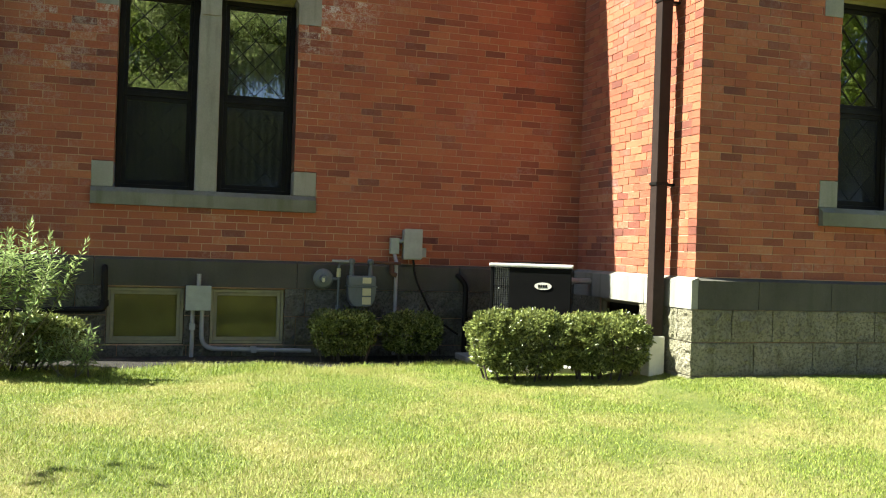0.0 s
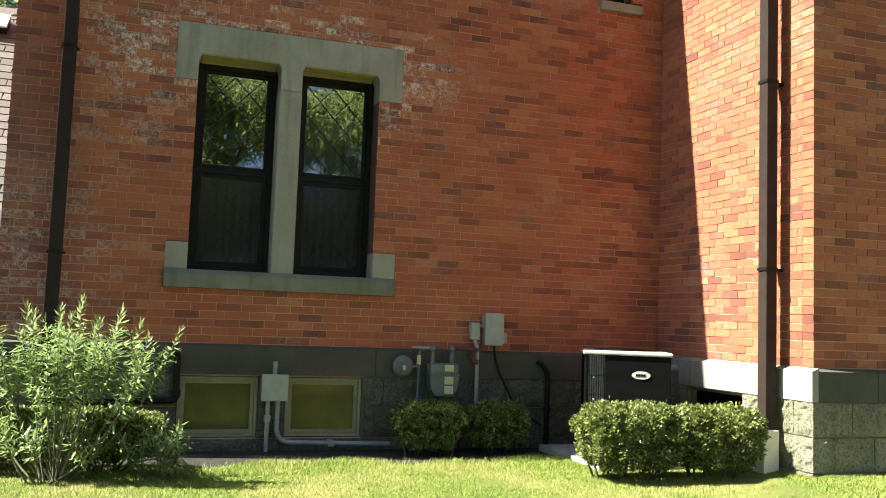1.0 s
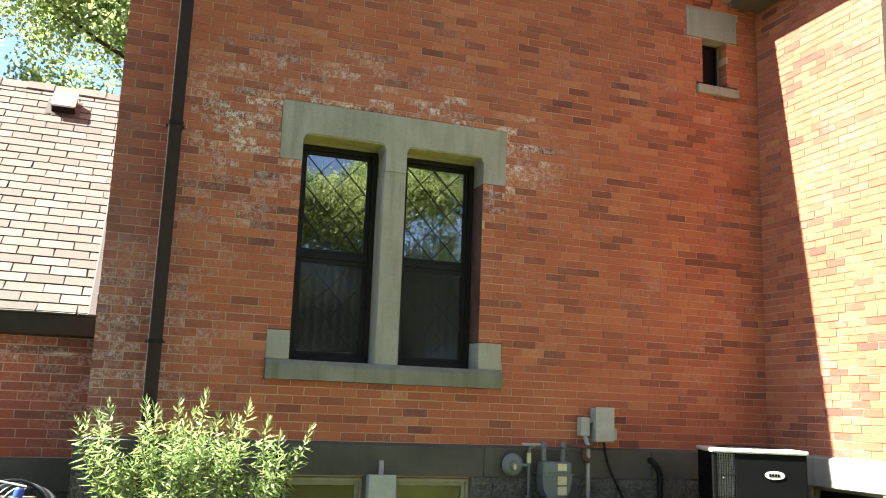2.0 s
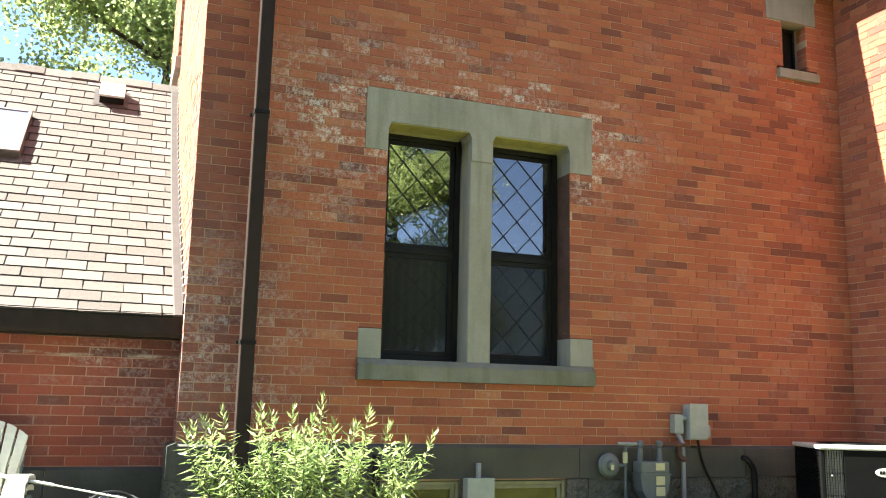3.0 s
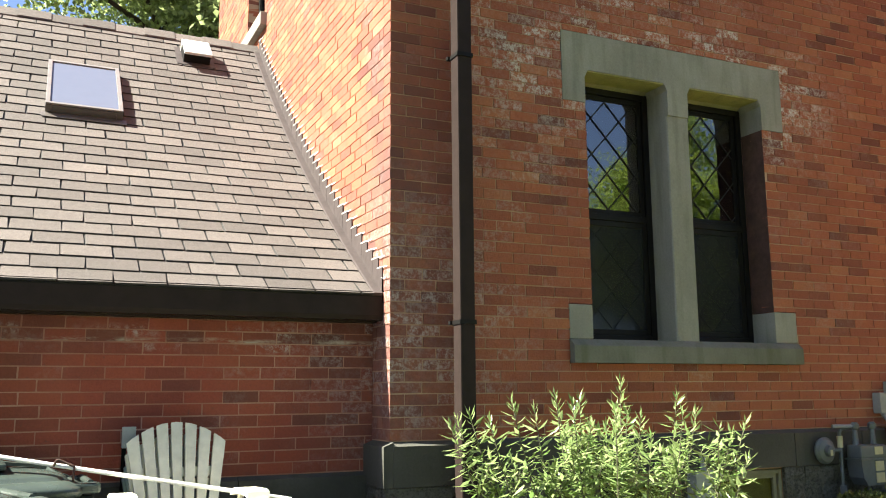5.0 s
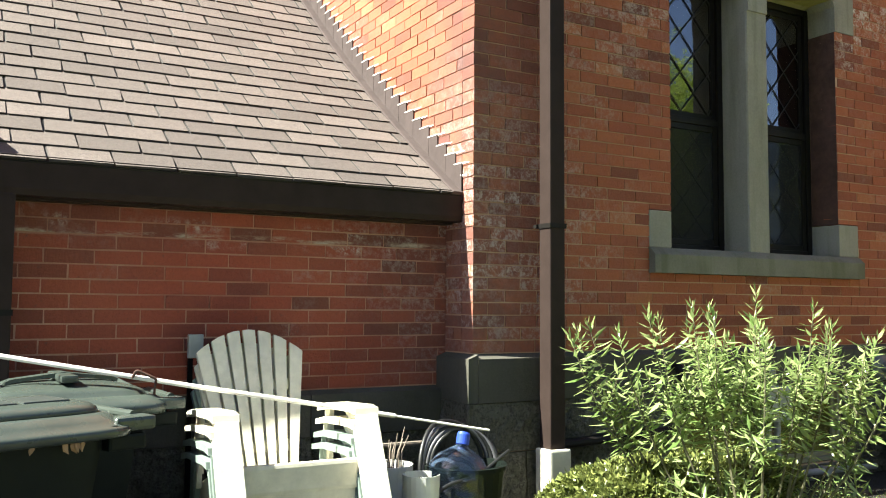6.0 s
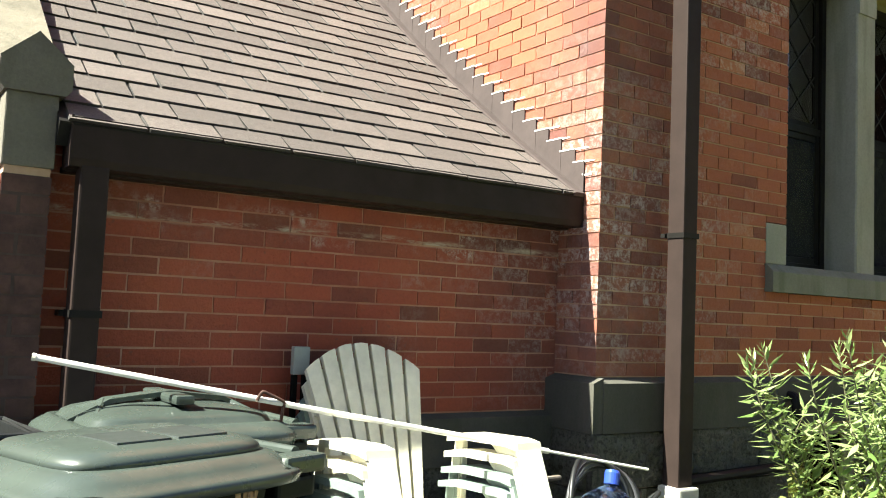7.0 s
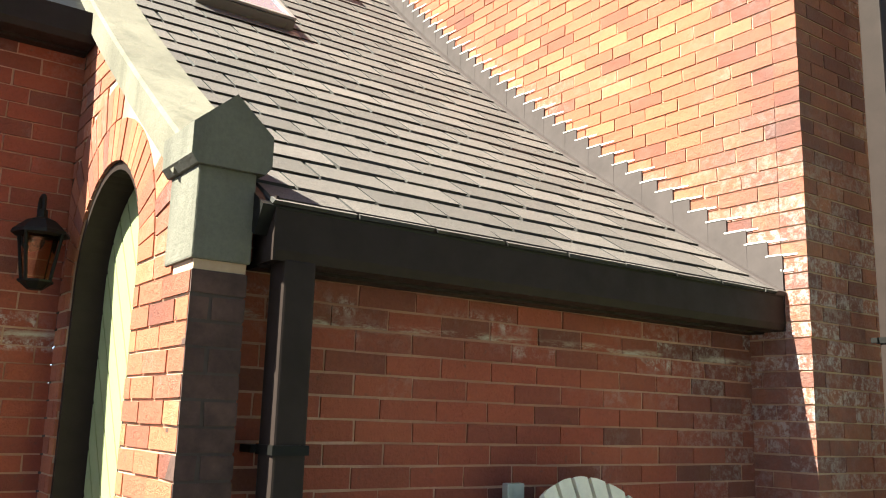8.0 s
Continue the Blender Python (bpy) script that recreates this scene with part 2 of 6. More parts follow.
M_WILLOW = leaf_material("lance_leaf", (0.10, 0.165, 0.042), (0.32, 0.385, 0.16), 0.26, 0.3)
M_MAPLE = leaf_material("maple_leaf", (0.055, 0.10, 0.014), (0.34, 0.43, 0.08), 0.5, 0.5)
M_BARK = plain("grey_bark", (0.10, 0.08, 0.06), 0.95, var=0.5, relief=0.8)


def ground_material():
    n = Nodes("lawn_soil")
    p = n.place()
    # soil taken near black so it holds the wall's shade as well
    soil = n.mix(n.ramp(n.noise(p, 9, 5), [(0.3, 0.0), (0.7, 1.0)]), (0.024, 0.018, 0.013), (0.012, 0.010, 0.008))
    lawn = n.mix(n.ramp(n.noise(p, 1.1, 5), [(0.35, 0.0), (0.65, 1.0)]), (0.11, 0.14, 0.016), (0.26, 0.23, 0.07))
    lawn = n.mix(0.6, lawn, n.ramp(n.noise(p, 80, 4, 0.8), [(0.25, 0.4), (0.75, 1.0)]), "MULTIPLY")
    y = n.add("ShaderNodeSeparateXYZ", Vector=n.add("ShaderNodeNewGeometry").outputs["Position"]).outputs[1]
    edge = n.math("ADD", y, n.math("MULTIPLY", n.noise(p, 1.6), 0.5))
    col = n.mix(n.ramp(n.math("SUBTRACT", edge, 7.85), [(0.4, 0.0), (0.6, 1.0)]), lawn, soil)
    # unseen ground on the left, made dark to cut the lawn's green bounce
    x = n.add("ShaderNodeSeparateXYZ", Vector=n.add("ShaderNodeNewGeometry").outputs["Position"]).outputs[0]
    dark_ground = n.mix(n.noise(p, 120, 3, 0.8), (0.030, 0.029, 0.027), (0.075, 0.072, 0.066))
    col = n.mix(n.ramp(n.math("SUBTRACT", n.math("MULTIPLY", x, -1.0), 2.6), [(0.45, 0.0), (0.5, 1.0)]), col, dark_ground)
    return n.finish(col, 0.95, n.noise(p, 60, 5, 0.8), 0.8, 0.03)


M_GROUND = ground_material()


# ---- mesh helpers ----
def empty(name, m=None):
    ob = new(name)
    ob.empty_display_size = 0.1
    if m is not None:
        ob.matrix_basis = m
    return ob


def mesh_object(name, verts, faces, material, parent=None, smooth=False):
    me = bpy.data.meshes.new(name)
    me.from_pydata([tuple(map(float, v)) for v in verts], [], faces)
    me.materials.append(material)
    if smooth:
        me.polygons.foreach_set("use_smooth", [True] * len(me.polygons))
    me.update()
    ob = new(name, me)
    if parent:
        ob.parent = parent
    return ob


def part(name, bm, material, parent=None, label="", smooth=False):
    me = bpy.data.meshes.new(name)
    bmesh.ops.recalc_face_normals(bm, faces=bm.faces)
    bm.to_mesh(me)
    bm.free()
    me.materials.append(material)
    if smooth:
        me.polygons.foreach_set("use_smooth", [True] * len(me.polygons))
    ob = new(name, me)
    if parent:
        ob.parent = parent
    if label:
        ob["label"] = label
    return ob


def add_box(bm, x0, x1, y0, y1, z0, z1, bevel=0.0, m=None):
    vs = [bm.verts.new(Vector((x, y, z)) if m is None else m @ Vector((x, y, z))) for x in (x0, x1) for y in (y0, y1) for z in (z0, z1)]
    fs = [bm.faces.new([vs[i] for i in f]) for f in ((0, 1, 3, 2), (4, 6, 7, 5), (0, 4, 5, 1), (2, 3, 7, 6), (0, 2, 6, 4), (1, 5, 7, 3))]
    if bevel:
        es = list({e for f in fs for e in f.edges})
        bmesh.ops.bevel(bm, geom=es, offset=bevel, segments=2, profile=0.6, affect="EDGES")
    return bm


def box(x0, x1, y0, y1, z0, z1, bevel=0.0, m=None):
    return add_box(bmesh.new(), x0, x1, y0, y1, z0, z1, bevel, m)


def add_tube(bm, pts, r, n=10, cap=True):
    """A round tube along points; r one radius, or one for each point."""
    pts = [Vector(p) for p in pts]
    rs = r if isinstance(r, (list, tuple)) else [r] * len(pts)
    rings, side = [], None
    for i, p in enumerate(pts):
        d = (pts[min(i + 1, len(pts) - 1)] - pts[max(i - 1, 0)]).normalized()
        if side is None:
            side = d.orthogonal().normalized()
        side = (side - d * side.dot(d)).normalized()
        up = d.cross(side)
        rings.append([bm.verts.new(p + (side * math.cos(a) + up * math.sin(a)) * rs[i]) for a in (2 * math.pi * k / n for k in range(n))])
    for a, b in zip(rings, rings[1:]):
        for k in range(n):
            bm.faces.new((a[k], a[(k + 1) % n], b[(k + 1) % n], b[k]))
    if cap:
        bm.faces.new(rings[0][::-1])
        bm.faces.new(rings[-1])
    return bm


def tube(pts, r, n=10, cap=True):
    return add_tube(bmesh.new(), pts, r, n, cap)


def bend(pts, radius=0.05, n=5):
    """Rounds the corners of a line of points."""
    pts = [Vector(p) for p in pts]
    out = [pts[0]]
    for a, b, c in zip(pts, pts[1:], pts[2:]):
        u, v = (a - b).normalized(), (c - b).normalized()
        for k in range(n + 1):
            t = k / n
            out.append((b + u * radius) * (1 - t) ** 2 + b * 2 * t * (1 - t) + (b + v * radius) * t * t)
    return out + [pts[-1]]


def lathe(profile, n=24):
    """Turns (radius, height) pairs round z."""
    bm = bmesh.new()
    rings = [[bm.verts.new((r * math.cos(2 * math.pi * k / n), r * math.sin(2 * math.pi * k / n), z)) for k in range(n)] for r, z in profile]
    for a, b in zip(rings, rings[1:]):
        for k in range(n):
            bm.faces.new((a[k], a[(k + 1) % n], b[(k + 1) % n], b[k]))
    bm.faces.new(rings[0][::-1])
    bm.faces.new(rings[-1])
    return bm


def prism(outline, y0, y1, m=None):
    """Pushes an (x, z) outline from y0 to y1."""
    bm = bmesh.new()
    put = (lambda v: v) if m is None else (lambda v: m @ v)
    a = [bm.verts.new(put(Vector((x, y0, z)))) for x, z in outline]
    b = [bm.verts.new(put(Vector((x, y1, z)))) for x, z in outline]
    k = len(outline)
    bm.faces.new(a)
    bm.faces.new(b[::-1])
    for i in range(k):
        bm.faces.new((a[i], b[i], b[(i + 1) % k], a[(i + 1) % k]))
    return bm


BOX_FACES = ((0, 1, 3, 2), (4, 6, 7, 5), (0, 4, 5, 1), (2, 3, 7, 6), (0, 2, 6, 4), (1, 5, 7, 3))

# ---- ground ----
def ground_z(x, y):
    t = min(1.0, max(0.0, (7.0 - y) / 7.0))
    # the lawn swells up to the foot of the wing
    u, v = min(1.0, max(0.0, (x - 3.7) / 0.8)), min(1.0, max(0.0, (y - 4.6) / 1.7))
    swell = 0.10 * u * u * (3 - 2 * u) * v * v * (3 - 2 * v)
    return swell - 0.35 * t * t * (3 - 2 * t) + 0.02 * noise.noise((x * 0.6, y * 0.6, 3.0)) * min(1.0, max(0.0, (8.0 - y)))


def steps(a, b, near0, near1, fine):
    vals, v = [], near0
    while v <= near1 + 1e-6:
        vals.append(v)
        v += fine
    g, v = fine, near0
    while v > a:
        g *= 1.6
        v -= g
        vals.append(max(a, v))
    g, v = fine, near1
    while v < b:
        g *= 1.6
        v += g
        vals.append(min(b, v))
    return sorted(set(round(q, 3) for q in vals))


gx, gy = steps(-300, 300, -7, 12, 0.3), steps(-300, 300, -1, 10, 0.25)
gv = [(x, y, ground_z(x, y)) for y in gy for x in gx]
gf = [(j * len(gx) + i, j * len(gx) + i + 1, (j + 1) * len(gx) + i + 1, (j + 1) * len(gx) + i) for j in range(len(gy) - 1) for i in range(len(gx) - 1)]
ground = tagged(mesh_object("ground", gv, gf, M_GROUND, smooth=True), "lawn ground with bare soil darkened for shade beside the house", "ground", kind="structure")


# ---- walls of brick ----
def split(spans, a, b):
    out = []
    for p, q in spans:
        if b <= p or a >= q:
            out.append((p, q))
        else:
            if a - p > 0.02:
                out.append((p, a))
            if q - b > 0.02:
                out.append((b, q))
    return out


def brick_boxes(length, z0, z1, holes, bl, bc, joint, rnd, top=None):
    """Brick rectangles (u0, u1, z0, z1, whole) of a running bond, cut at holes. top: height of the wall over u."""
    rows = int(math.ceil((z1 - z0) / bc - 1e-6))
    out = []
    for r in range(rows):
        a, b = z0 + r * bc + joint, min(z0 + (r + 1) * bc, z1)
        if b - a < 0.015:
            continue
        u = -bl * (0.5 if r % 2 else 1.0) + rnd.uniform(-0.012, 0.012)
        while u < length:
            w = bl * rnd.uniform(0.97, 1.03)
            if u + w < 0.05:
                u = 0.0
                continue
            if length - u - w < 0.05:
                w = length - u + joint
            rects = [(max(u, 0.0), min(u + w - joint, length), a, b)]
            for h0, g0, h1, g1 in holes:
                rest = []
                for p, q, c, d in rects:
                    if h1 <= p or h0 >= q or g1 <= c or g0 >= d:
                        rest.append((p, q, c, d))
                        continue
                    rest += [(p, min(q, h0), c, d), (max(p, h1), q, c, d), (max(p, h0), min(q, h1), c, g0), (max(p, h0), min(q, h1), g1 + 0.004, d)]
                rects = [x for x in rest if x[1] - x[0] > 0.022 and x[3] - x[2] > 0.012]
            for p, q, c, d in rects:
                if q - p > 0.022 and (top is None or d < min(top(p), top(q)) + 0.02):
                    out.append((p, q, c, d, q - p > bl * 0.93 and d - c > bc * 0.8))
            u += w
    return out


def brick_verts(u0, u1, a, b, depth, rnd):
    proud = rnd.uniform(-0.0018, 0.0012)
    j = lambda: rnd.uniform(-0.0019, 0.0019)
    return [(u + j(), y, z + j()) for u in (u0, u1) for y in (proud, depth) for z in (a, b)]


def solid(length, z0, z1, holes, front, thick, inset=0.004):
    """A wall body with real openings, as boxes round the holes."""
    bm = bmesh.new()
    hs = [(h0 - inset, hz0 - inset, h1 + inset, hz1 + inset) for h0, hz0, h1, hz1 in holes]
    us = sorted({0.0, length, *[min(max(v, 0), length) for h in hs for v in (h[0], h[2])]})
    for u0, u1 in zip(us, us[1:]):
        if u1 - u0 < 1e-4:
            continue
        spans = [(z0, z1)]
        for h in hs:
            if h[0] < u1 - 1e-4 and h[2] > u0 + 1e-4:
                spans = split(spans, h[1], h[3])
        for p, q in spans:
            add_box(bm, max(u0, 0.006) if front > 0 else u0, u1, front, thick, p, q)
    return bm


def brick_wall(name, m, length, z0, z1, holes=(), zone=None, material=M_BRICK, bl=0.228, bc=0.0738, thick=0.3, seed=1, label="", body=None, top=None, depth=0.13, mortar=None, recess=0.0045):
    rnd = random.Random(seed)
    wall = part(name, body or solid(length - 0.005, z0, z1, holes, recess, thick), mortar or M_MORTAR)
    wall.matrix_basis = m
    tagged(wall, label or "weathered red brick wall in running bond", "wall", kind="structure")
    verts, faces, shared, count = [], [], [], 0
    for k in range(6):
        shared.append(None)
    for u0, u1, a, b, whole in brick_boxes(length, z0, z1, holes, bl, bc, 0.0075, rnd, top):
        pick = zone and whole and count < 300 and zone[0] <= u0 and u1 <= zone[1] and zone[2] <= a and b <= zone[3]
        if pick:
            k = count % 6
            if shared[k] is None:
                me = bpy.data.meshes.new("brick")
                me.from_pydata(brick_verts(-bl / 2 + 0.00375, bl / 2 - 0.00375, -(bc - 0.0075) / 2, (bc - 0.0075) / 2, depth, rnd), [], BOX_FACES)
                me.materials.append(material)
                shared[k] = me
            ob = new("brick", shared[k])
            ob.parent = wall
            ob.location = ((u0 + u1) / 2, rnd.uniform(-0.002, 0.002), (a + b) / 2)
            ob.scale.x = (u1 - u0) / (bl - 0.0075)
            count += 1
        else:
            i = len(verts)
            verts += brick_verts(u0, u1, a, b, depth, rnd)
            faces += [tuple(i + c for c in f) for f in BOX_FACES]
    rest = mesh_object("brickwork", verts, faces, material, wall)
    tagged(rest, kind="stuff")
    return wall


def gable_body(length, z0, top, holes, front, thick):
    """A wall body with a sloping top, as upright strips round the holes."""
    bm = bmesh.new()
    us = sorted({0.0, length, *[v for h in holes for v in (h[0], h[2])], *[0.3 * k for k in range(1, int(length / 0.3) + 1)]})
    for u0, u1 in zip(us, us[1:]):
        if u1 - u0 < 1e-4:
            continue
        spans = [(z0, None)]
        for h in holes:
            if h[0] < u1 - 1e-4 and h[2] > u0 + 1e-4:
                spans = [(z0, h[1]), (h[3], None)]
        for p, q in spans:
            qa, qb = (top(u0), top(u1)) if q is None else (q, q)
            v = [bm.verts.new(c) for y in (front, thick) for c in ((u0, y, p), (u1, y, p), (u1, y, qb), (u0, y, qa))]
            for f in ((0, 1, 2, 3), (7, 6, 5, 4), (0, 4, 5, 1), (3, 2, 6, 7), (0, 3, 7, 4), (1, 5, 6, 2)):
                bm.faces.new([v[i] for i in f])
    return bm


# ---- stone plinth ----
def rock_block(w, h, rnd, rough=0.02, depth=0.1):
    nx, nz = max(3, int(w / 0.03)), max(3, int(h / 0.03))
    sx, sz = rnd.uniform(0, 50), rnd.uniform(0, 50)
    verts, faces = [], []
    for k in range(nz + 1):
        for i in range(nx + 1):
            u, z = w * i / nx, h * k / nz
            edge = min(u, w - u, z, h - z)
            swell = min(1.0, edge / 0.035)
            f = noise.noise((u * 13 + sx, z * 13 + sz, 0.0)) * rough + noise.noise((u * 40 + sx, z * 40, sz)) * rough * 0.9
            verts.append((u, -0.008 * swell + f * (0.35 + 0.65 * swell), z))
    for k in range(nz):
        for i in range(nx):
            a = k * (nx + 1) + i
            faces.append((a, a + 1, a + nx + 2, a + nx + 1))
    rim = [i for i in range(nx + 1)] + [k * (nx + 1) + nx for k in range(1, nz + 1)] + [nz * (nx + 1) + i for i in range(nx - 1, -1, -1)] + [k * (nx + 1) for k in range(nz - 1, 0, -1)]
    base = len(verts)
    verts += [(verts[i][0], depth, verts[i][2]) for i in rim]
    for a in range(len(rim)):
        b = (a + 1) % len(rim)
        faces.append((rim[b], rim[a], base + a, base + b))
    return verts, faces


def plinth(name, m, length, rows, band, holes=(), seed=3, joints=None, label="", wash=0.026, rock=None, band_stone=None):
    """rows: (bottom, top) of the rough courses; band: (bottom, top) of the dressed course with a sloped top."""
    rnd = random.Random(seed)
    base = part(name, solid(length - 0.045, rows[0][0], band[1] - 0.03, holes, -0.02, 0.0), M_MORTAR)
    base.matrix_basis = m
    tagged(base, label or "grey rock-faced stone plinth with a dressed band", "plinth", kind="structure")
    for z0, z1 in rows:
        spans, u = [], -rnd.uniform(0.1, 0.35)
        while u < length:
            w = rnd.uniform(0.42, 0.78)
            spans.append((max(0, u), min(length, u + w)))
            u += w
        cut = []
        for p, q in spans:
            piece = [(p, q)]
            for h0, hz0, h1, hz1 in holes:
                if z0 < hz1 - 0.02 and z1 > hz0 + 0.02:
                    piece = split(piece, h0, h1)
            cut += piece
        for p, q in cut:
            if q - p < 0.05:
                continue
            v, f = rock_block(q - p - 0.01, z1 - z0 - 0.01, rnd)
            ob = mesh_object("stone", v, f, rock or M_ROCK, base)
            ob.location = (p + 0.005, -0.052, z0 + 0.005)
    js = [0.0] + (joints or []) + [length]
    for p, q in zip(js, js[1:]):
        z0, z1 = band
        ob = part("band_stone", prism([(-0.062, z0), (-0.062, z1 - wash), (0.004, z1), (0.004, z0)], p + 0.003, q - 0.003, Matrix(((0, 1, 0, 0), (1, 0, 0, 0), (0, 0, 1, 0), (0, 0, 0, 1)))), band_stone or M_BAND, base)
    return base


MAIN_Y, LEFT_X, RIGHT_X, WING_Y, LEAN_Y = 9.1, -2.16, 4.36, 6.74, 9.415
PLINTH_TOP = 0.967
EAVE_Z = 5.9

def stone_holes(x):
    """Where dressed stone replaces brick round a double window: sill, sill blocks, lintel, mullion."""
    return [(x - 0.2, 1.47, x + 1.97, 1.64), (x - 0.2, 1.64, x + 1.97, 1.89), (x - 0.2, 3.40, x + 1.97, 3.945), (x, 1.8, x + 1.74, 3.6)]


WIN_X = -0.6 - LEFT_X
SLIT_X = 3.65 - LEFT_X
slit_stone = [(SLIT_X - 0.08, 4.70, SLIT_X + 0.44, 4.83), (SLIT_X - 0.2, 5.34, SLIT_X + 0.45, 5.68), (SLIT_X, 4.8, SLIT_X + 0.31, 5.36)]
main_m = pose(LEFT_X, MAIN_Y, 0)
brick_wall("wall_main", main_m, RIGHT_X - LEFT_X, PLINTH_TOP, EAVE_Z, stone_holes(WIN_X) + slit_stone, (0.3, 4.3, 0.9, 2.6), seed=2, label="shaded red brick wall with lime-stained patches")
left_m = pose(LEFT_X, 15.6, 0, 0, 0, -90)
gable_top = lambda u: EAVE_Z + 0.02 + min(15.6 - u - 8.885, 13.5 - 8.885 + 0.0, 18.0 - (15.6 - u) + 0.0) * 0.98
west_hole = [(1.9, 5.35, 2.75, 7.4)]
west_len = 15.6 - MAIN_Y - 0.132
brick_wall("wall_west", left_m, west_len, PLINTH_TOP, 10.5, west_hole, (4.6, 6.4, 1.9, 4.2), seed=5, label="sunlit red brick gable wall above the low roof", body=gable_body(west_len, PLINTH_TOP, gable_top, west_hole, 0.006, 0.3), top=gable_top)
right_m = pose(RIGHT_X, MAIN_Y, 0, 0, 0, -90)
brick_wall("wall_return", right_m, MAIN_Y - WING_Y - 0.132, PLINTH_TOP, 6.2, (), (0.2, 2.3, 1.0, 3.2), seed=7, label="sunlit red brick return wall with a hard shadow edge")
wing_m = pose(RIGHT_X, WING_Y, 0)
WING_WIN = 5.84 - RIGHT_X
brick_wall("wall_wing", wing_m, 5.2, PLINTH_TOP, 6.2, stone_holes(WING_WIN), (0.0, 1.3, 0.9, 3.0), seed=9, label="shaded red brick wall of the projecting wing")

# plinths
rows = [(-0.25, 0.11), (0.11, 0.40), (0.40, 0.69)]
c1, c2 = -0.62 - LEFT_X, 0.10 - LEFT_X
d1, d2 = 0.35 - LEFT_X, 1.08 - LEFT_X
cellar = [(c1, 0.12, c2, 0.672), (d1, 0.12, d2, 0.672)]
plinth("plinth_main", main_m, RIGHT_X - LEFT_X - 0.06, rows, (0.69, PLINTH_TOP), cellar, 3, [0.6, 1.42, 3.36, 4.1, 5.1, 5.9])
plinth("plinth_west", pose(LEFT_X, 15.6, 0, 0, 0, -90), 15.6 - MAIN_Y + 0.06, rows, (0.69, PLINTH_TOP), (), 4, [1, 2, 3, 4, 5, 6])
r_cell = [(0.62, 0.22, 1.5, 0.69)]
# the return's sunlight is put into paler band and rock stone
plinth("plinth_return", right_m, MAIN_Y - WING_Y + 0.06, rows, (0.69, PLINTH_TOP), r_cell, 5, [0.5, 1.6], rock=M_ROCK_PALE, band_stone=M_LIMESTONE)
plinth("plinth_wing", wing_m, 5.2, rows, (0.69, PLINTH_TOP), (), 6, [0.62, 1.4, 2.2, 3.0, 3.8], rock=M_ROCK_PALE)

# ---- lean-to with its curved roof ----
PROFILE = [(9.22, 1.905), (9.6, 2.15), (10.3, 2.645), (10.99, 3.165), (11.64, 3.68), (12.3, 4.28), (13.12, 5.06)]


def roof_curve(n=240):
    ys = np.array([p[0] for p in PROFILE])
    zs = np.array([p[1] for p in PROFILE])
    k = np.polyfit(ys, zs, 3)
    y = np.linspace(9.22, 13.12, n)
    z = np.polyval(k, y)
    s = np.concatenate([[0], np.cumsum(np.hypot(np.diff(y), np.diff(z)))])
    return y, z, s


RY, RZ, RS = roof_curve()
ROOF_LEN = float(RS[-1])


def roof_at(s):
    y, z = float(np.interp(s, RS, RY)), float(np.interp(s, RS, RZ))
    e = 0.05
    dy, dz = float(np.interp(min(s + e, ROOF_LEN), RS, RY) - np.interp(max(s - e, 0), RS, RY)), float(np.interp(min(s + e, ROOF_LEN), RS, RZ) - np.interp(max(s - e, 0), RS, RZ))
    return y, z, math.atan2(dz, dy)


def s_of_y(y):
    return float(np.interp(y, RY, RS))


PORCH_X0, PORCH_X1 = -4.915, -4.745
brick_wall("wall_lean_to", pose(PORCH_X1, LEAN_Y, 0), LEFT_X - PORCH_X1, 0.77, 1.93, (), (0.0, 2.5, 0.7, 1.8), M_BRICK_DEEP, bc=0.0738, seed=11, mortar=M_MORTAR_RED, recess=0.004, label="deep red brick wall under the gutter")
plinth("plinth_lean_to", pose(PORCH_X1, LEAN_Y, 0), LEFT_X - PORCH_X1 - 0.06, [(-0.25, 0.2), (0.2, 0.52)], (0.52, 0.77), (), 12, [0.8, 1.7], wash=0.02)
WEST_Y, WEST_Z = 10.90, 2.93
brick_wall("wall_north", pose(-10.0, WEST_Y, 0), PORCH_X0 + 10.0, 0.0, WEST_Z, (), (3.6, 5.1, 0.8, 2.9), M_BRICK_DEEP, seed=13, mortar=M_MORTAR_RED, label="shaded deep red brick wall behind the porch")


def roof_slab(name, x0, x1, s0, s1, label):
    n = 30
    verts, faces = [], []
    for i in range(n + 1):
        y, z, a = roof_at(s0 + (s1 - s0) * i / n)
        for x in (x0, x1):
            verts += [(x, y, z), (x, y + 0.1 * math.sin(a), z - 0.1 * math.cos(a))]
    for i in range(n):
        a = i * 4
        faces += [(a, a + 2, a + 6, a + 4), (a + 1, a + 5, a + 7, a + 3), (a, a + 4, a + 5, a + 1), (a + 2, a + 3, a + 7, a + 6)]
    faces += [(0, 1, 3, 2), (n * 4, n * 4 + 2, n * 4 + 3, n * 4 + 1)]
    return tagged(mesh_object(name, verts, faces, M_BLACK), label, "roof", kind="structure")


S_WEST = s_of_y(WEST_Y - 0.13)
roof_low = roof_slab("roof_lean_to", PORCH_X1, LEFT_X + 0.01, 0.0, ROOF_LEN, "brown asphalt shingle roof with a flared eave")
roof_up = roof_slab("roof_north", -10.0, PORCH_X1 - 0.004, S_WEST, ROOF_LEN, "brown asphalt shingle roof of the rear range")
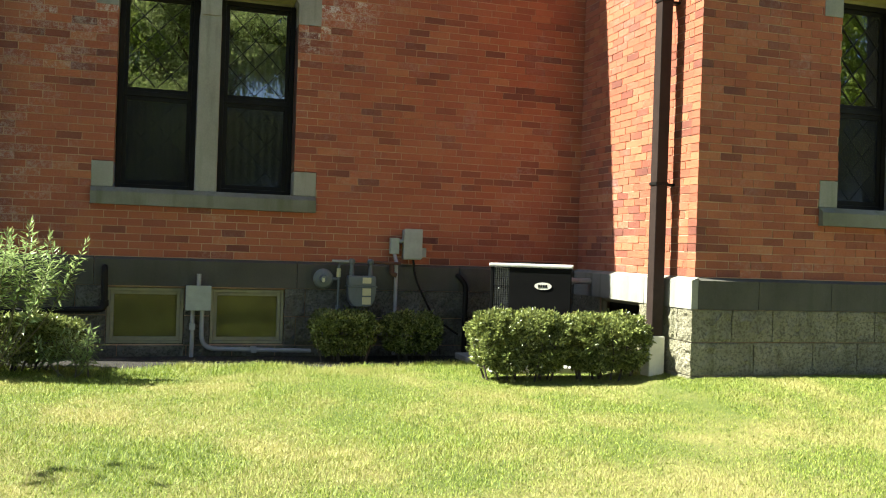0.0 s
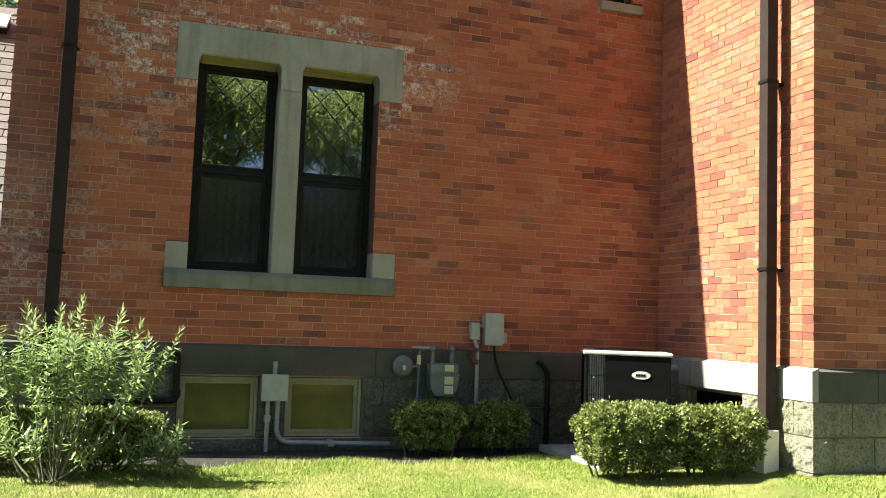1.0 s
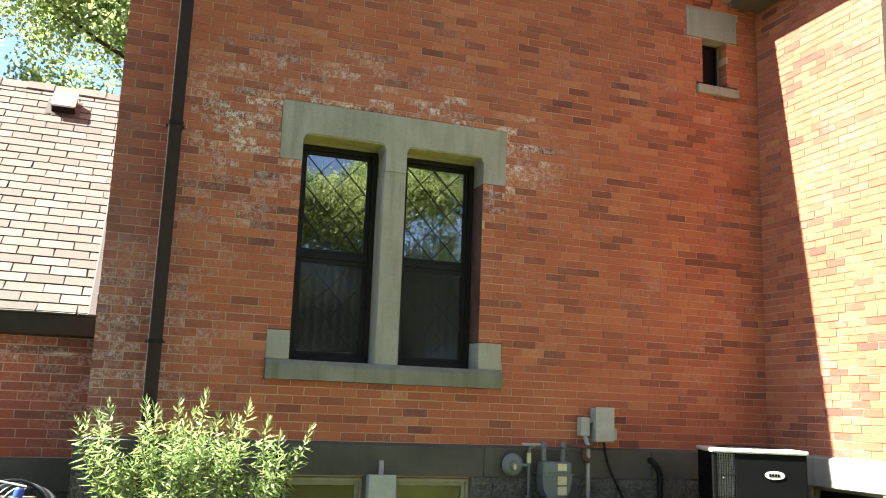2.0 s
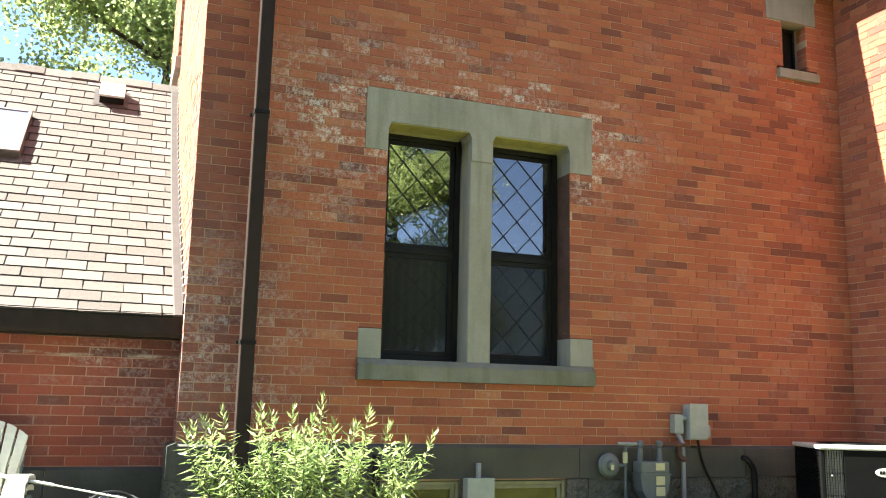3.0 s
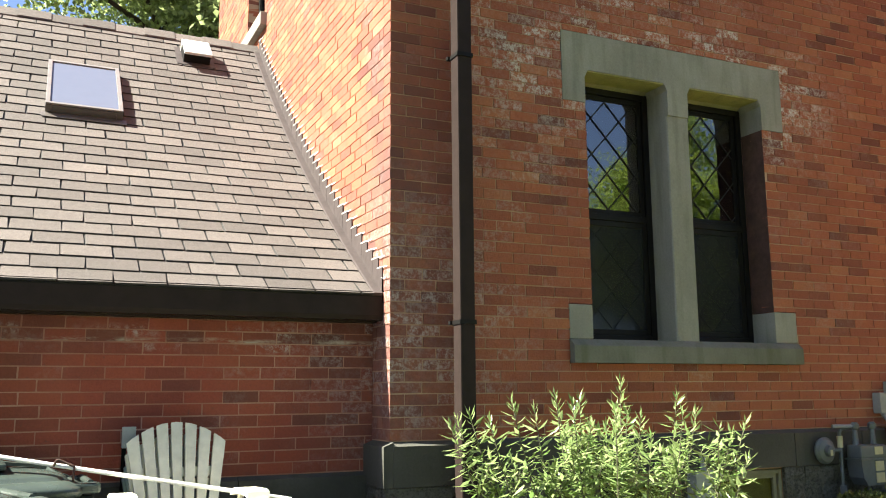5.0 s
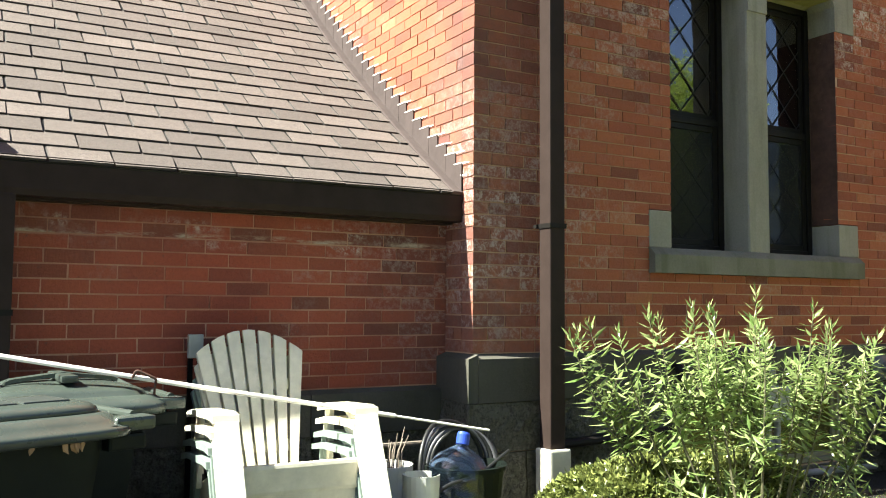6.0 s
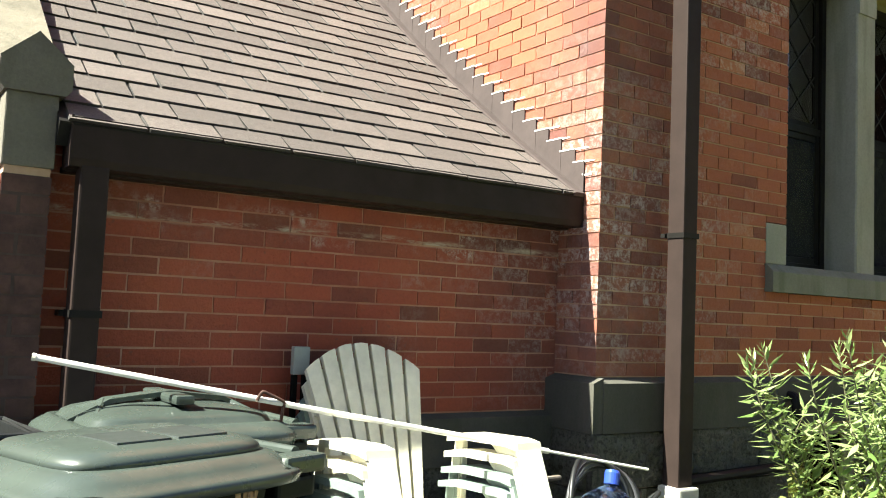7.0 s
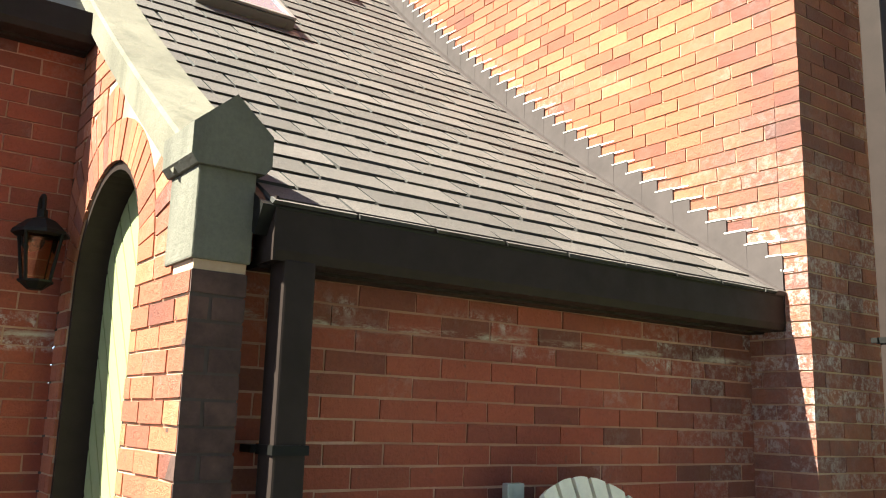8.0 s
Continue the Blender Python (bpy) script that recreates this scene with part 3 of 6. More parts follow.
# the far slope, and the walls that close the rear range
back = part("roof_back", prism([(13.12, 5.09), (17.0, 2.2), (17.0, 2.1), (13.12, 4.96)], -10.0, LEFT_X, Matrix(((0, 1, 0, 0), (1, 0, 0, 0), (0, 0, 1, 0), (0, 0, 0, 1)))), M_SHINGLE)
tagged(back, "far slope of the shingle roof", "roof", kind="structure")

EXPOSURE, TAB = 0.171, 0.302
shingle_shared = []


def tab_verts(w, h, rnd):
    j = lambda: rnd.uniform(-0.006, 0.006)
    return [(x + j(), y + (j() if y == 0 else 0), z) for x in (-w / 2, w / 2) for y, z0, z1 in ((0.0, 0.002, 0.0145), (h, -0.002, 0.005)) for z in (z0, z1)]


def blacken_cuts(me):
    """Cut sides and lower edges show the asphalt core."""
    me.materials.append(M_SHINGLE_CUT)
    for f in me.polygons:
        corner = [v % 8 for v in f.vertices]
        if max(corner) < 4 or min(corner) > 3 or all(c in (0, 1, 4, 5) for c in corner):
            f.material_index = 1


def lay_shingles(roof, x0, x1, s0, s1, limit, seed):
    rnd = random.Random(seed)
    verts, faces, count = [], [], 0
    if not shingle_shared:
        for k in range(6):
            me = bpy.data.meshes.new("shingle")
            me.from_pydata(tab_verts(TAB - 0.011, EXPOSURE + 0.012, rnd), [], BOX_FACES)
            me.materials.append(M_SHINGLE)
            blacken_cuts(me)
            shingle_shared.append(me)
    r = 0
    while s0 + r * EXPOSURE < s1 - 0.03:
        s = s0 + r * EXPOSURE
        y, z, a = roof_at(s)
        h = min(EXPOSURE + 0.012, s1 - s)
        x = x0 - (TAB * 0.5 if r % 2 else 0.0) - rnd.uniform(0, 0.02)
        while x < x1 - 0.01:
            p, q = max(x + 0.0055, x0), min(x + TAB - 0.0055, x1)
            if q - p > 0.03:
                m = pose((p + q) / 2, y, z + rnd.uniform(0, 0.002), math.degrees(a) + rnd.uniform(-0.4, 0.4))
                if q - p > TAB - 0.0115 and h > EXPOSURE and count < limit:
                    ob = new("shingle", shingle_shared[rnd.randrange(6)])
                    ob.parent = roof
                    ob.matrix_basis = m
                    count += 1
                else:
                    i = len(verts)
                    verts += [m @ Vector(v) for v in tab_verts(q - p, h, rnd)]
                    faces += [tuple(i + c for c in f) for f in BOX_FACES]
            x += TAB
        r += 1
    rest = mesh_object("shingles", verts, faces, M_SHINGLE, roof)
    blacken_cuts(rest.data)
    tagged(rest, kind="stuff")


# gutters
def gutter(name, x0, x1, y, z, label, height=0.17):
    """A box gutter: y is its front, z its rim."""
    g = empty(name, pose(0, y, z))
    tagged(g, label, "gutter", kind="structure")
    sec = [(0.0, 0.0), (0.008, 0.0), (0.012, 0.012 - height), (0.10, 0.012 - height), (0.10, 0.0), (0.108, 0.0), (0.108, -height), (0.01, -height), (0.0, 0.03 - height)]
    swap = Matrix(((0, 1, 0, 0), (1, 0, 0, 0), (0, 0, 1, 0), (0, 0, 0, 1)))
    part("trough", prism(sec, x0, x1, swap), M_BROWN, g)
    part("fascia", box(x0, x1, 0.111, 0.135, -height - 0.01, 0.0), M_BROWN, g)
    part("soffit", box(x0, x1, 0.137, 0.26, -height - 0.01, 0.012 - height), M_BROWN, g)
    for x in (x0, x1):
        part("end_cap", box(x - 0.004, x + 0.004, -0.003, 0.135, -height - 0.003, 0.004), M_BROWN, g)
    return g


gutter("gutter_lean_to", PORCH_X1 + 0.045, LEFT_X + 0.0, 9.225, 1.93, "dark brown box gutter on the lean-to eave", 0.185)
gutter("gutter_north", -10.0, PORCH_X0 - 0.01, WEST_Y - 0.17, 3.01, "dark brown gutter over the shaded wall", 0.14)

# high eaves and roofs that close the main block and the wing
roof_main = part("roof_main", prism([(8.885, EAVE_Z), (8.885, EAVE_Z + 0.06), (13.5, EAVE_Z + 4.6), (18.0, EAVE_Z + 0.1), (18.0, EAVE_Z)], LEFT_X + 0.31, RIGHT_X + 5, Matrix(((0, 1, 0, 0), (1, 0, 0, 0), (0, 0, 1, 0), (0, 0, 0, 1)))), M_SHINGLE)
tagged(roof_main, "shingled main roof high above the walls", "roof", kind="structure")
roof_wing = part("roof_wing", prism([(4.0, 5.74), (4.0, 5.84), (7.0, 8.6), (10.0, 5.84), (10.0, 5.74)], 6.5, 9.6), M_SHINGLE)
tagged(roof_wing, "shingled roof of the projecting wing", "roof", kind="structure")
bm = bmesh.new()
add_box(bm, LEFT_X + 0.3, 9.6, 15.6, 15.9, 0.0, 8.0)
add_box(bm, 9.3, 9.6, WING_Y + 0.3, 15.6, 0.0, 6.0)
add_box(bm, -10.0, -9.7, WEST_Y + 0.3, 17.0, 0.0, 3.0)
tagged(part("wall_rear", bm, M_MORTAR), "plain rear walls that close the house", "wall", kind="structure")

# ---- porch gable with arched door, coping and finial ----
ARCH_Y, ARCH_R, SPRING = 10.275, 0.45, 1.78


def cope_z(y):
    return float(np.interp(y, RY, RZ)) + 0.06


def porch_body():
    """The gable wall, cut by the arched doorway, as strips in y."""
    bm = bmesh.new()
    ys = sorted({9.30, WEST_Y, ARCH_Y - ARCH_R, ARCH_Y + ARCH_R, *[ARCH_Y + ARCH_R * math.cos(math.pi * k / 24) for k in range(25)], *[9.3 + 0.1 * k for k in range(1, 17)]})
    for a, b in zip(ys, ys[1:]):
        if b - a < 1e-4:
            continue
        lo = lambda y: SPRING + math.sqrt(max(0, ARCH_R ** 2 - (y - ARCH_Y) ** 2)) if abs(y - ARCH_Y) <= ARCH_R + 1e-6 else 0.0
        mid = (a + b) / 2
        za, zb = (lo(a), lo(b)) if abs(mid - ARCH_Y) < ARCH_R else (-0.2, -0.2)
        ta, tb = max(cope_z(max(a, 9.42)) - 0.05, za + 0.02), max(cope_z(max(b, 9.42)) - 0.05, zb + 0.02)
        vs = [bm.verts.new(v) for x in (PORCH_X0 + 0.006, PORCH_X1 - 0.006) for v in ((x, a, za), (x, b, zb), (x, b, tb), (x, a, ta))]
        for f in ((0, 1, 2, 3), (7, 6, 5, 4), (0, 4, 5, 1), (3, 2, 6, 7), (0, 3, 7, 4), (1, 5, 6, 2)):
            bm.faces.new([vs[i] for i in f])
    return bm


porch = part("wall_porch", porch_body(), M_MORTAR)
tagged(porch, "sunlit red brick porch gable with an arched doorway", "wall", kind="structure")
rnd = random.Random(31)
pm = pose(PORCH_X0, WEST_Y, 0, 0, 0, -90)
for u0, u1, a, b, whole in brick_boxes(WEST_Y - 9.302, 0.0, 3.3, [], 0.228, 0.0738, 0.009, rnd):
    spans = [(u0, u1)]
    zc = (a + b) / 2
    if zc < SPRING:
        spans = split(spans, WEST_Y - ARCH_Y - ARCH_R - 0.0, WEST_Y - ARCH_Y + ARCH_R)
    elif zc < SPRING + ARCH_R + 0.34:
        hw = math.sqrt((ARCH_R + 0.34) ** 2 - (zc - SPRING) ** 2) if zc - SPRING < ARCH_R + 0.34 else 0
        spans = split(spans, WEST_Y - ARCH_Y - hw, WEST_Y - ARCH_Y + hw)
    for p, q in spans:
        y_hi, y_lo = WEST_Y - p, WEST_Y - q
        if q - p > 0.03 and b < cope_z(max(y_lo, 9.42)) - 0.03:
            if y_lo < 9.62 and 1.69 < zc:
                q = min(q, WEST_Y - 9.47)
                if q - p < 0.03:
                    continue
            mesh_object("brick", [pm @ Vector(v) for v in brick_verts(p, q, a, b, 0.1, rnd)], BOX_FACES, M_BRICK, porch)
# dark sheet that puts the pier front's shade into its joints
part("shade_dark_bed", box(PORCH_X0 + 0.002, PORCH_X1 - 0.006, 9.2985, 9.3, -0.1, 1.70), M_MORTAR_SHADE_SOOT, porch)
# brick ends on the front of the porch pier, shade and soot in their colour
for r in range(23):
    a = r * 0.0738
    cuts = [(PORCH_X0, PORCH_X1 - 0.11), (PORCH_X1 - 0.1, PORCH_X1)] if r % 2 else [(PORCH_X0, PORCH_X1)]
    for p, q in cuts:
        mesh_object("brick", [Vector((v[0], v[1] + 9.296, v[2])) for v in brick_verts(p + 0.001, q - 0.002, a + 0.009, a + 0.0738, 0.1, rnd)], BOX_FACES, M_BRICK_SHADE_SOOT, porch)
# two rings of arch bricks
for ring, (r0, r1) in enumerate(((ARCH_R, ARCH_R + 0.16), (ARCH_R + 0.17, ARCH_R + 0.33))):
    n = 24 if ring == 0 else 30
    for k in range(n):
        a0, a1 = math.pi * k / n + 0.006, math.pi * (k + 1) / n - 0.006
        pts = [(ARCH_Y + r * math.cos(a), SPRING + r * math.sin(a)) for r, a in ((r0, a0), (r1, a0), (r1, a1), (r0, a1))]
        if max(z - cope_z(max(y, 9.42)) for y, z in pts) > -0.03:
            continue
        x = PORCH_X0 + rnd.uniform(-0.002, 0.002)
        mesh_object("arch_brick", [(xx, y, z) for xx in (x, x + 0.12) for y, z in pts], [(0, 1, 2, 3), (7, 6, 5, 4), (0, 4, 5, 1), (1, 5, 6, 2), (2, 6, 7, 3), (3, 7, 4, 0)], M_BRICK, porch)

# finial stone and coping
fin = empty("gable_stone", pose(-4.825, 9.395, 1.73))
tagged(fin, "pale limestone kneeler with a pointed cap on the gable foot", "stone finial")
part("shaft", box(-0.096, 0.085, -0.104, 0.13, 0.0, 0.275, 0.006), M_KNEELER_SHADE, fin)
part("cap", prism([(-0.105, 0.275), (0.105, 0.275), (0.125, 0.30), (0.125, 0.395), (0.0, 0.505), (-0.125, 0.395), (-0.125, 0.30)], -0.12, 0.14), M_KNEELER_SHADE, fin)
cv, cf = [], []
n = 14
for i in range(n + 1):
    y = 9.44 + (11.06 - 9.44) * i / n
    z = cope_z(y)
    for x, h in ((PORCH_X0 - 0.03, -0.105), (PORCH_X0 - 0.03, 0.015), (PORCH_X0 - 0.02, 0.03), (PORCH_X1 + 0.03, 0.03), (PORCH_X1 + 0.03, -0.105)):
        cv.append((x, y, z + h))
for i in range(n):
    a = i * 5
    cf += [(a + k, a + (k + 1) % 5, a + 5 + (k + 1) % 5, a + 5 + k) for k in range(5)]
cf += [(0, 1, 2, 3, 4), (n * 5 + 4, n * 5 + 3, n * 5 + 2, n * 5 + 1, n * 5)]
tagged(mesh_object("coping", cv, cf, M_COPING), "pale stone coping sloping up the porch gable", "coping", kind="structure")

# corbelled brick cornice under the main eave
cornice = empty("cornice", pose(LEFT_X, MAIN_Y, EAVE_Z))
tagged(cornice, "corbelled brick cornice under the eave", "cornice", kind="structure")
part("corbel_course", box(0.0, RIGHT_X - LEFT_X - 0.002, -0.06, 0.0, -0.085, -0.005), M_LIMESTONE, cornice)
dent_mesh = part("dentil", box(0, 0.11, -0.045, 0.0, -0.165, -0.088), M_BRICK, cornice)
for k in range(1, 29):
    ob = new("dentil", dent_mesh.data)
    ob.parent = cornice
    ob.location.x = k * 0.228

# ---- windows ----
M_HEAD = stone_material("mossy_head_stone", (0.30, 0.27, 0.16), (0.22, 0.20, 0.12), (0.14, 0.14, 0.08), 0.3)


def lattice(w, h, dx, dz, r):
    """Diamond lead bars inside a w by h light, in the xz plane round y = 0."""
    bm = bmesh.new()
    for sign in (1, -1):
        k = -12
        while k < 24:
            # the line z = sign * (dz / dx) * (x - k * dx), clipped
            pts = []
            for i in range(0, 201):
                x = w * i / 200
                z = sign * dz / dx * (x - k * dx)
                if 0 <= z <= h:
                    pts.append((x, z))
            k += 1
            if len(pts) < 3:
                continue
            (xa, za), (xb, zb) = pts[0], pts[-1]
            d = Vector((xb - xa, 0, zb - za)).normalized()
            n = Vector((-d.z, 0, d.x)) * r
            a, b = Vector((xa, 0, za)), Vector((xb, 0, zb))
            v = [bm.verts.new(p + q + Vector((0, y, 0))) for y in (-r * 0.7 - 0.0004 * sign, r * 0.7 - 0.0004 * sign) for p, q in ((a, -n), (b, -n), (b, n), (a, n))]
            for f in ((0, 1, 2, 3), (7, 6, 5, 4), (0, 4, 5, 1), (1, 5, 6, 2), (2, 6, 7, 3), (3, 7, 4, 0)):
                bm.faces.new([v[i] for i in f])
    return bm


def frame_ring(x0, x1, z0, z1, w, y0, y1):
    bm = bmesh.new()
    add_box(bm, x0, x0 + w, y0, y1, z0, z1, 0.004)
    add_box(bm, x1 - w, x1, y0, y1, z0, z1, 0.004)
    add_box(bm, x0 + w, x1 - w, y0 + 0.001, y1 - 0.001, z1 - w, z1, 0.004)
    add_box(bm, x0 + w, x1 - w, y0 + 0.001, y1 - 0.001, z0, z0 + w, 0.004)
    return bm


def curtain(w, h, seed):
    rnd = random.Random(seed)
    n, rows = 40, 6
    verts = [(w * i / n, 0.018 * math.sin(i * 1.25 + 0.3 * math.sin(i * 0.7)) + 0.004 * rnd.random(), h * k / rows) for k in range(rows + 1) for i in range(n + 1)]
    faces = [(k * (n + 1) + i, k * (n + 1) + i + 1, (k + 1) * (n + 1) + i + 1, (k + 1) * (n + 1) + i) for k in range(rows) for i in range(n)]
    return verts, faces


def double_window(name, m, label):
    win = tagged(empty(name, m), label, "window", kind="structure")
    part("lintel", prism([(-0.2, 3.402), (0.0, 3.402), (0.0, 3.60), (0.03, 3.66), (0.74, 3.66), (0.77, 3.60), (0.77, 3.402), (0.97, 3.402), (0.97, 3.60), (1.0, 3.66), (1.71, 3.66), (1.74, 3.60), (1.74, 3.402), (1.97, 3.402), (1.97, 3.943), (-0.2, 3.943)], -0.004, 0.31), M_LIMESTONE, win)
    for x0, x1 in ((0.03, 0.74), (1.0, 1.71)):
        part("soffit", box(x0, x1, 0.0, 0.305, 3.648, 3.658), M_ALGAE_BOUNCE, win, "yellow-green of algae and painted lawn bounce under the lintel")
    # the reveal's shade is put into its dark brick colour
    part("reveal", box(1.7385, 1.7415, 0.004, 0.236, 1.892, 3.40), M_BRICK_SHADE_SOOT, win, "red brick reveal darkened for its shade")
    part("mullion", prism([(0.760, 0.31), (0.760, 0.018), (0.768, 0.006), (0.967, 0.006), (0.975, 0.018), (0.975, 0.31)], 1.642, 3.401, Matrix(((1, 0, 0, 0), (0, 0, 1, 0), (0, 1, 0, 0), (0, 0, 0, 1)))), M_LIMESTONE, win, "streaked stone mullion with splayed sides")
    for a, b in ((-0.2, 0.0), (1.74, 1.97)):
        part("sill_block", box(a, b, -0.003, 0.31, 1.642, 1.888, 0.008), M_LIMESTONE, win)
    swap = Matrix(((0, 1, 0, 0), (1, 0, 0, 0), (0, 0, 1, 0), (0, 0, 0, 1)))
    part("sill", prism([(-0.055, 1.472), (-0.055, 1.592), (-0.047, 1.602), (-0.004, 1.6405), (0.31, 1.6405), (0.31, 1.472)], -0.198, 1.968, swap), M_SILL, win, "mossy projecting stone sill")
    for k, (a, b) in enumerate(((0.0, 0.762), (0.973, 1.74))):
        part("head", prism([(0.20, 3.647), (0.23, 3.628), (0.31, 3.628), (0.31, 3.647)], a + 0.03, b - 0.03, swap), M_HEAD, win, "yellow-stained sloping head stone")
        z0, z1, mid = 1.643, 3.63, 2.60
        fr = part("window_frame", frame_ring(a + 0.004, b - 0.004, z0, z1, 0.05, 0.235, 0.30), M_BLACK, win, "black painted storm window frame")
        part("meeting_rail", box(a + 0.055, b - 0.055, 0.24, 0.295, mid - 0.025, mid + 0.025, 0.004), M_BLACK, fr)
        part("upper_sash", frame_ring(a + 0.055, b - 0.055, mid + 0.026, z1 - 0.051, 0.038, 0.26, 0.29), M_BLACK, fr)
        part("lower_sash", frame_ring(a + 0.055, b - 0.055, z0 + 0.051, mid - 0.026, 0.042, 0.248, 0.28), M_BLACK, fr)
        ga, gb = a + 0.094, b - 0.094
        for p, q, y, dz in ((mid + 0.065, z1 - 0.09, 0.272, 0.0), (z0 + 0.094, mid - 0.069, 0.272, 0.05)):
            pane = part("pane", box(ga, gb, y, y + 0.003, p, q), M_GLASS, win)
            pane.visible_shadow = False
            led = part("leading", lattice(gb - ga, q - p, 0.27, 0.29, 0.0034), M_LEAD, win, "diamond lead bars")
            led.location = (ga, y - 0.007, p)
        part("screen", box(ga - 0.002, gb + 0.002, 0.256, 0.257, z0 + 0.09, mid - 0.067), M_SCREEN, win, "dark insect screen")
        v, f = curtain(gb - ga + 0.1, 0.95 if k == 0 else 1.6, 70 + k)
        cur = mesh_object("curtain", v, f, M_CURTAIN, win, True)
        cur.location = (ga - 0.05, 0.42, z0 + 0.02)
    # added box; its dark colour makes the room read as unlit
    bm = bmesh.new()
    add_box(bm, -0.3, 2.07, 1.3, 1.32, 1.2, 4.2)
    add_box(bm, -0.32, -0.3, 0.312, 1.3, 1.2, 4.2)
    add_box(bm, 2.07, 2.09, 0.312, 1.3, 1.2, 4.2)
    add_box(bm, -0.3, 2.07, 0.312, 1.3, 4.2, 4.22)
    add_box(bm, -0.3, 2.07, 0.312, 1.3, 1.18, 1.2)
    part("interior", bm, M_DARKROOM, win, "added box coloured dark for the dim room behind the glass")
    return win


double_window("window_1", pose(-0.6, MAIN_Y, 0), "twin dark windows with diamond leading in a grey stone surround")
double_window("window_2", pose(5.84, WING_Y, 0), "twin dark windows of the wing in a stone surround")

# slit window
slit = tagged(empty("window_3", pose(3.65, MAIN_Y, 0)), "small dark slit opening with stone sill and lintel", "window", kind="structure")
part("sill", box(-0.078, 0.438, -0.04, 0.2, 4.702, 4.80, 0.006), M_LIMESTONE, slit)
part("lintel", box(-0.198, 0.448, -0.004, 0.2, 5.342, 5.678, 0.005), M_LIMESTONE, slit)
# black sheet stands for the darkness inside the slit
part("black_backing", box(0.0, 0.31, 0.19, 0.2, 4.80, 5.34), M_BLACK, slit)
part("window_frame", frame_ring(0.004, 0.306, 4.802, 5.34, 0.025, 0.16, 0.188), M_BLACK, slit)

# tall window high in the west wall (local x runs towards the viewer)
high = tagged(empty("window_4", pose(LEFT_X, 15.6 - 1.9, 0, 0, 0, -90)), "high narrow window with a projecting stone sill", "window", kind="structure")
part("sill", box(-0.1, 0.95, -0.07, 0.2, 5.20, 5.35, 0.01), M_LIMESTONE, high)
part("window_frame", frame_ring(0.01, 0.84, 5.36, 7.38, 0.06, 0.12, 0.18), M_BLACK, high)
part("pane", box(0.07, 0.78, 0.15, 0.154, 5.42, 7.32), M_GLASS, high)
# added dark sheet in place of the unlit room
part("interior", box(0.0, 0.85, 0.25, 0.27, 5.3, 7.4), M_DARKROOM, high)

# cellar windows
M_OLDGLASS = glass_material("dusty_cellar_glass", (0.85, 0.85, 0.75), 1.2)
M_CREAM = plain("cream_window_paint", (0.25, 0.225, 0.14), 0.6)
# yellow-green of the lawn reflected in the panes, put into a backing colour
M_LAWN_PANEL = plain("lawn_reflection_panel", (0.25, 0.225, 0.08), 0.7, var=0.45, scale=2.5)


def cellar_window(name, m, w, h, label):
    win = tagged(empty(name, m), label, "window", kind="structure")
    part("window_frame", frame_ring(0.003, w - 0.003, 0.003, h - 0.003, 0.03, 0.0, 0.06), M_CREAM, win)
    part("sash", frame_ring(0.034, w - 0.034, 0.034, h - 0.034, 0.034, 0.022, 0.055), M_CREAM, win)
    p = part("pane", box(0.069, w - 0.069, 0.04, 0.043, 0.069, h - 0.069), M_OLDGLASS, win)
    p.visible_shadow = False
    part("backing", box(0.03, w - 0.03, 0.062, 0.075, 0.03, h - 0.03), M_LAWN_PANEL, win, "added panel coloured for the lawn's reflection")
    return win


cellar_window("window_5", pose(-0.62, MAIN_Y - 0.02, 0.12), 0.72, 0.552, "low cream cellar window, lawn reflection coloured in behind its glass")
cellar_window("window_6", pose(0.35, MAIN_Y - 0.02, 0.12), 0.73, 0.552, "low cream cellar window, lawn reflection coloured in behind its glass")
well = tagged(empty("window_7", pose(RIGHT_X, 9.1 - 0.62, 0.22, 0, 0, -90)), "dark cellar opening in the return plinth", "window", kind="structure")
part("window_frame", frame_ring(0.003, 0.877, 0.003, 0.467, 0.035, 0.0, 0.05), M_CREAM, well)
part("dark_back", box(0.0, 0.88, 0.1, 0.11, 0.0, 0.47), M_BLACK, well)

# ---- porch door and lantern ----
M_DOOR = plain("pale_green_paint", (0.28, 0.305, 0.15), 0.5, var=0.12, scale=5)
door = tagged(empty("door_1", pose(PORCH_X0 + 0.13, ARCH_Y, 0)), "pale green arched door of diagonal boards", "door", kind="structure")
arch_line = [(-ARCH_R + 0.036, 0.0), (ARCH_R - 0.036, 0.0)] + [((ARCH_R - 0.036) * math.cos(math.pi * k / 20), SPRING + (ARCH_R - 0.036) * math.sin(math.pi * k / 20)) for k in range(21)]
turn = Matrix(((0, 1, 0, 0), (1, 0, 0, 0), (0, 0, 1, 0), (0, 0, 0, 1)))
part("backing", prism(arch_line, 0.03, 0.05, turn), M_BROWN, door)
for k in range(-12, 22):
    bm = prism(arch_line, 0.0, 0.028, turn)
    d = Vector((0, -0.82, 0.57))
    for sign, off in ((1, k * 0.105 + 0.1), (-1, k * 0.105 + 0.007)):
        bmesh.ops.bisect_plane(bm, geom=bm.verts[:] + bm.edges[:] + bm.faces[:], plane_co=d * off, plane_no=d * sign, clear_outer=True)
    if len(bm.verts) > 5:
        es = [e for e in bm.edges if e.is_boundary]
        bmesh.ops.holes_fill(bm, edges=es)
        part("board", bm, M_DOOR, door)
    else:
        bm.free()
# a lining as deep as the wall, round the whole arch
bm = bmesh.new()
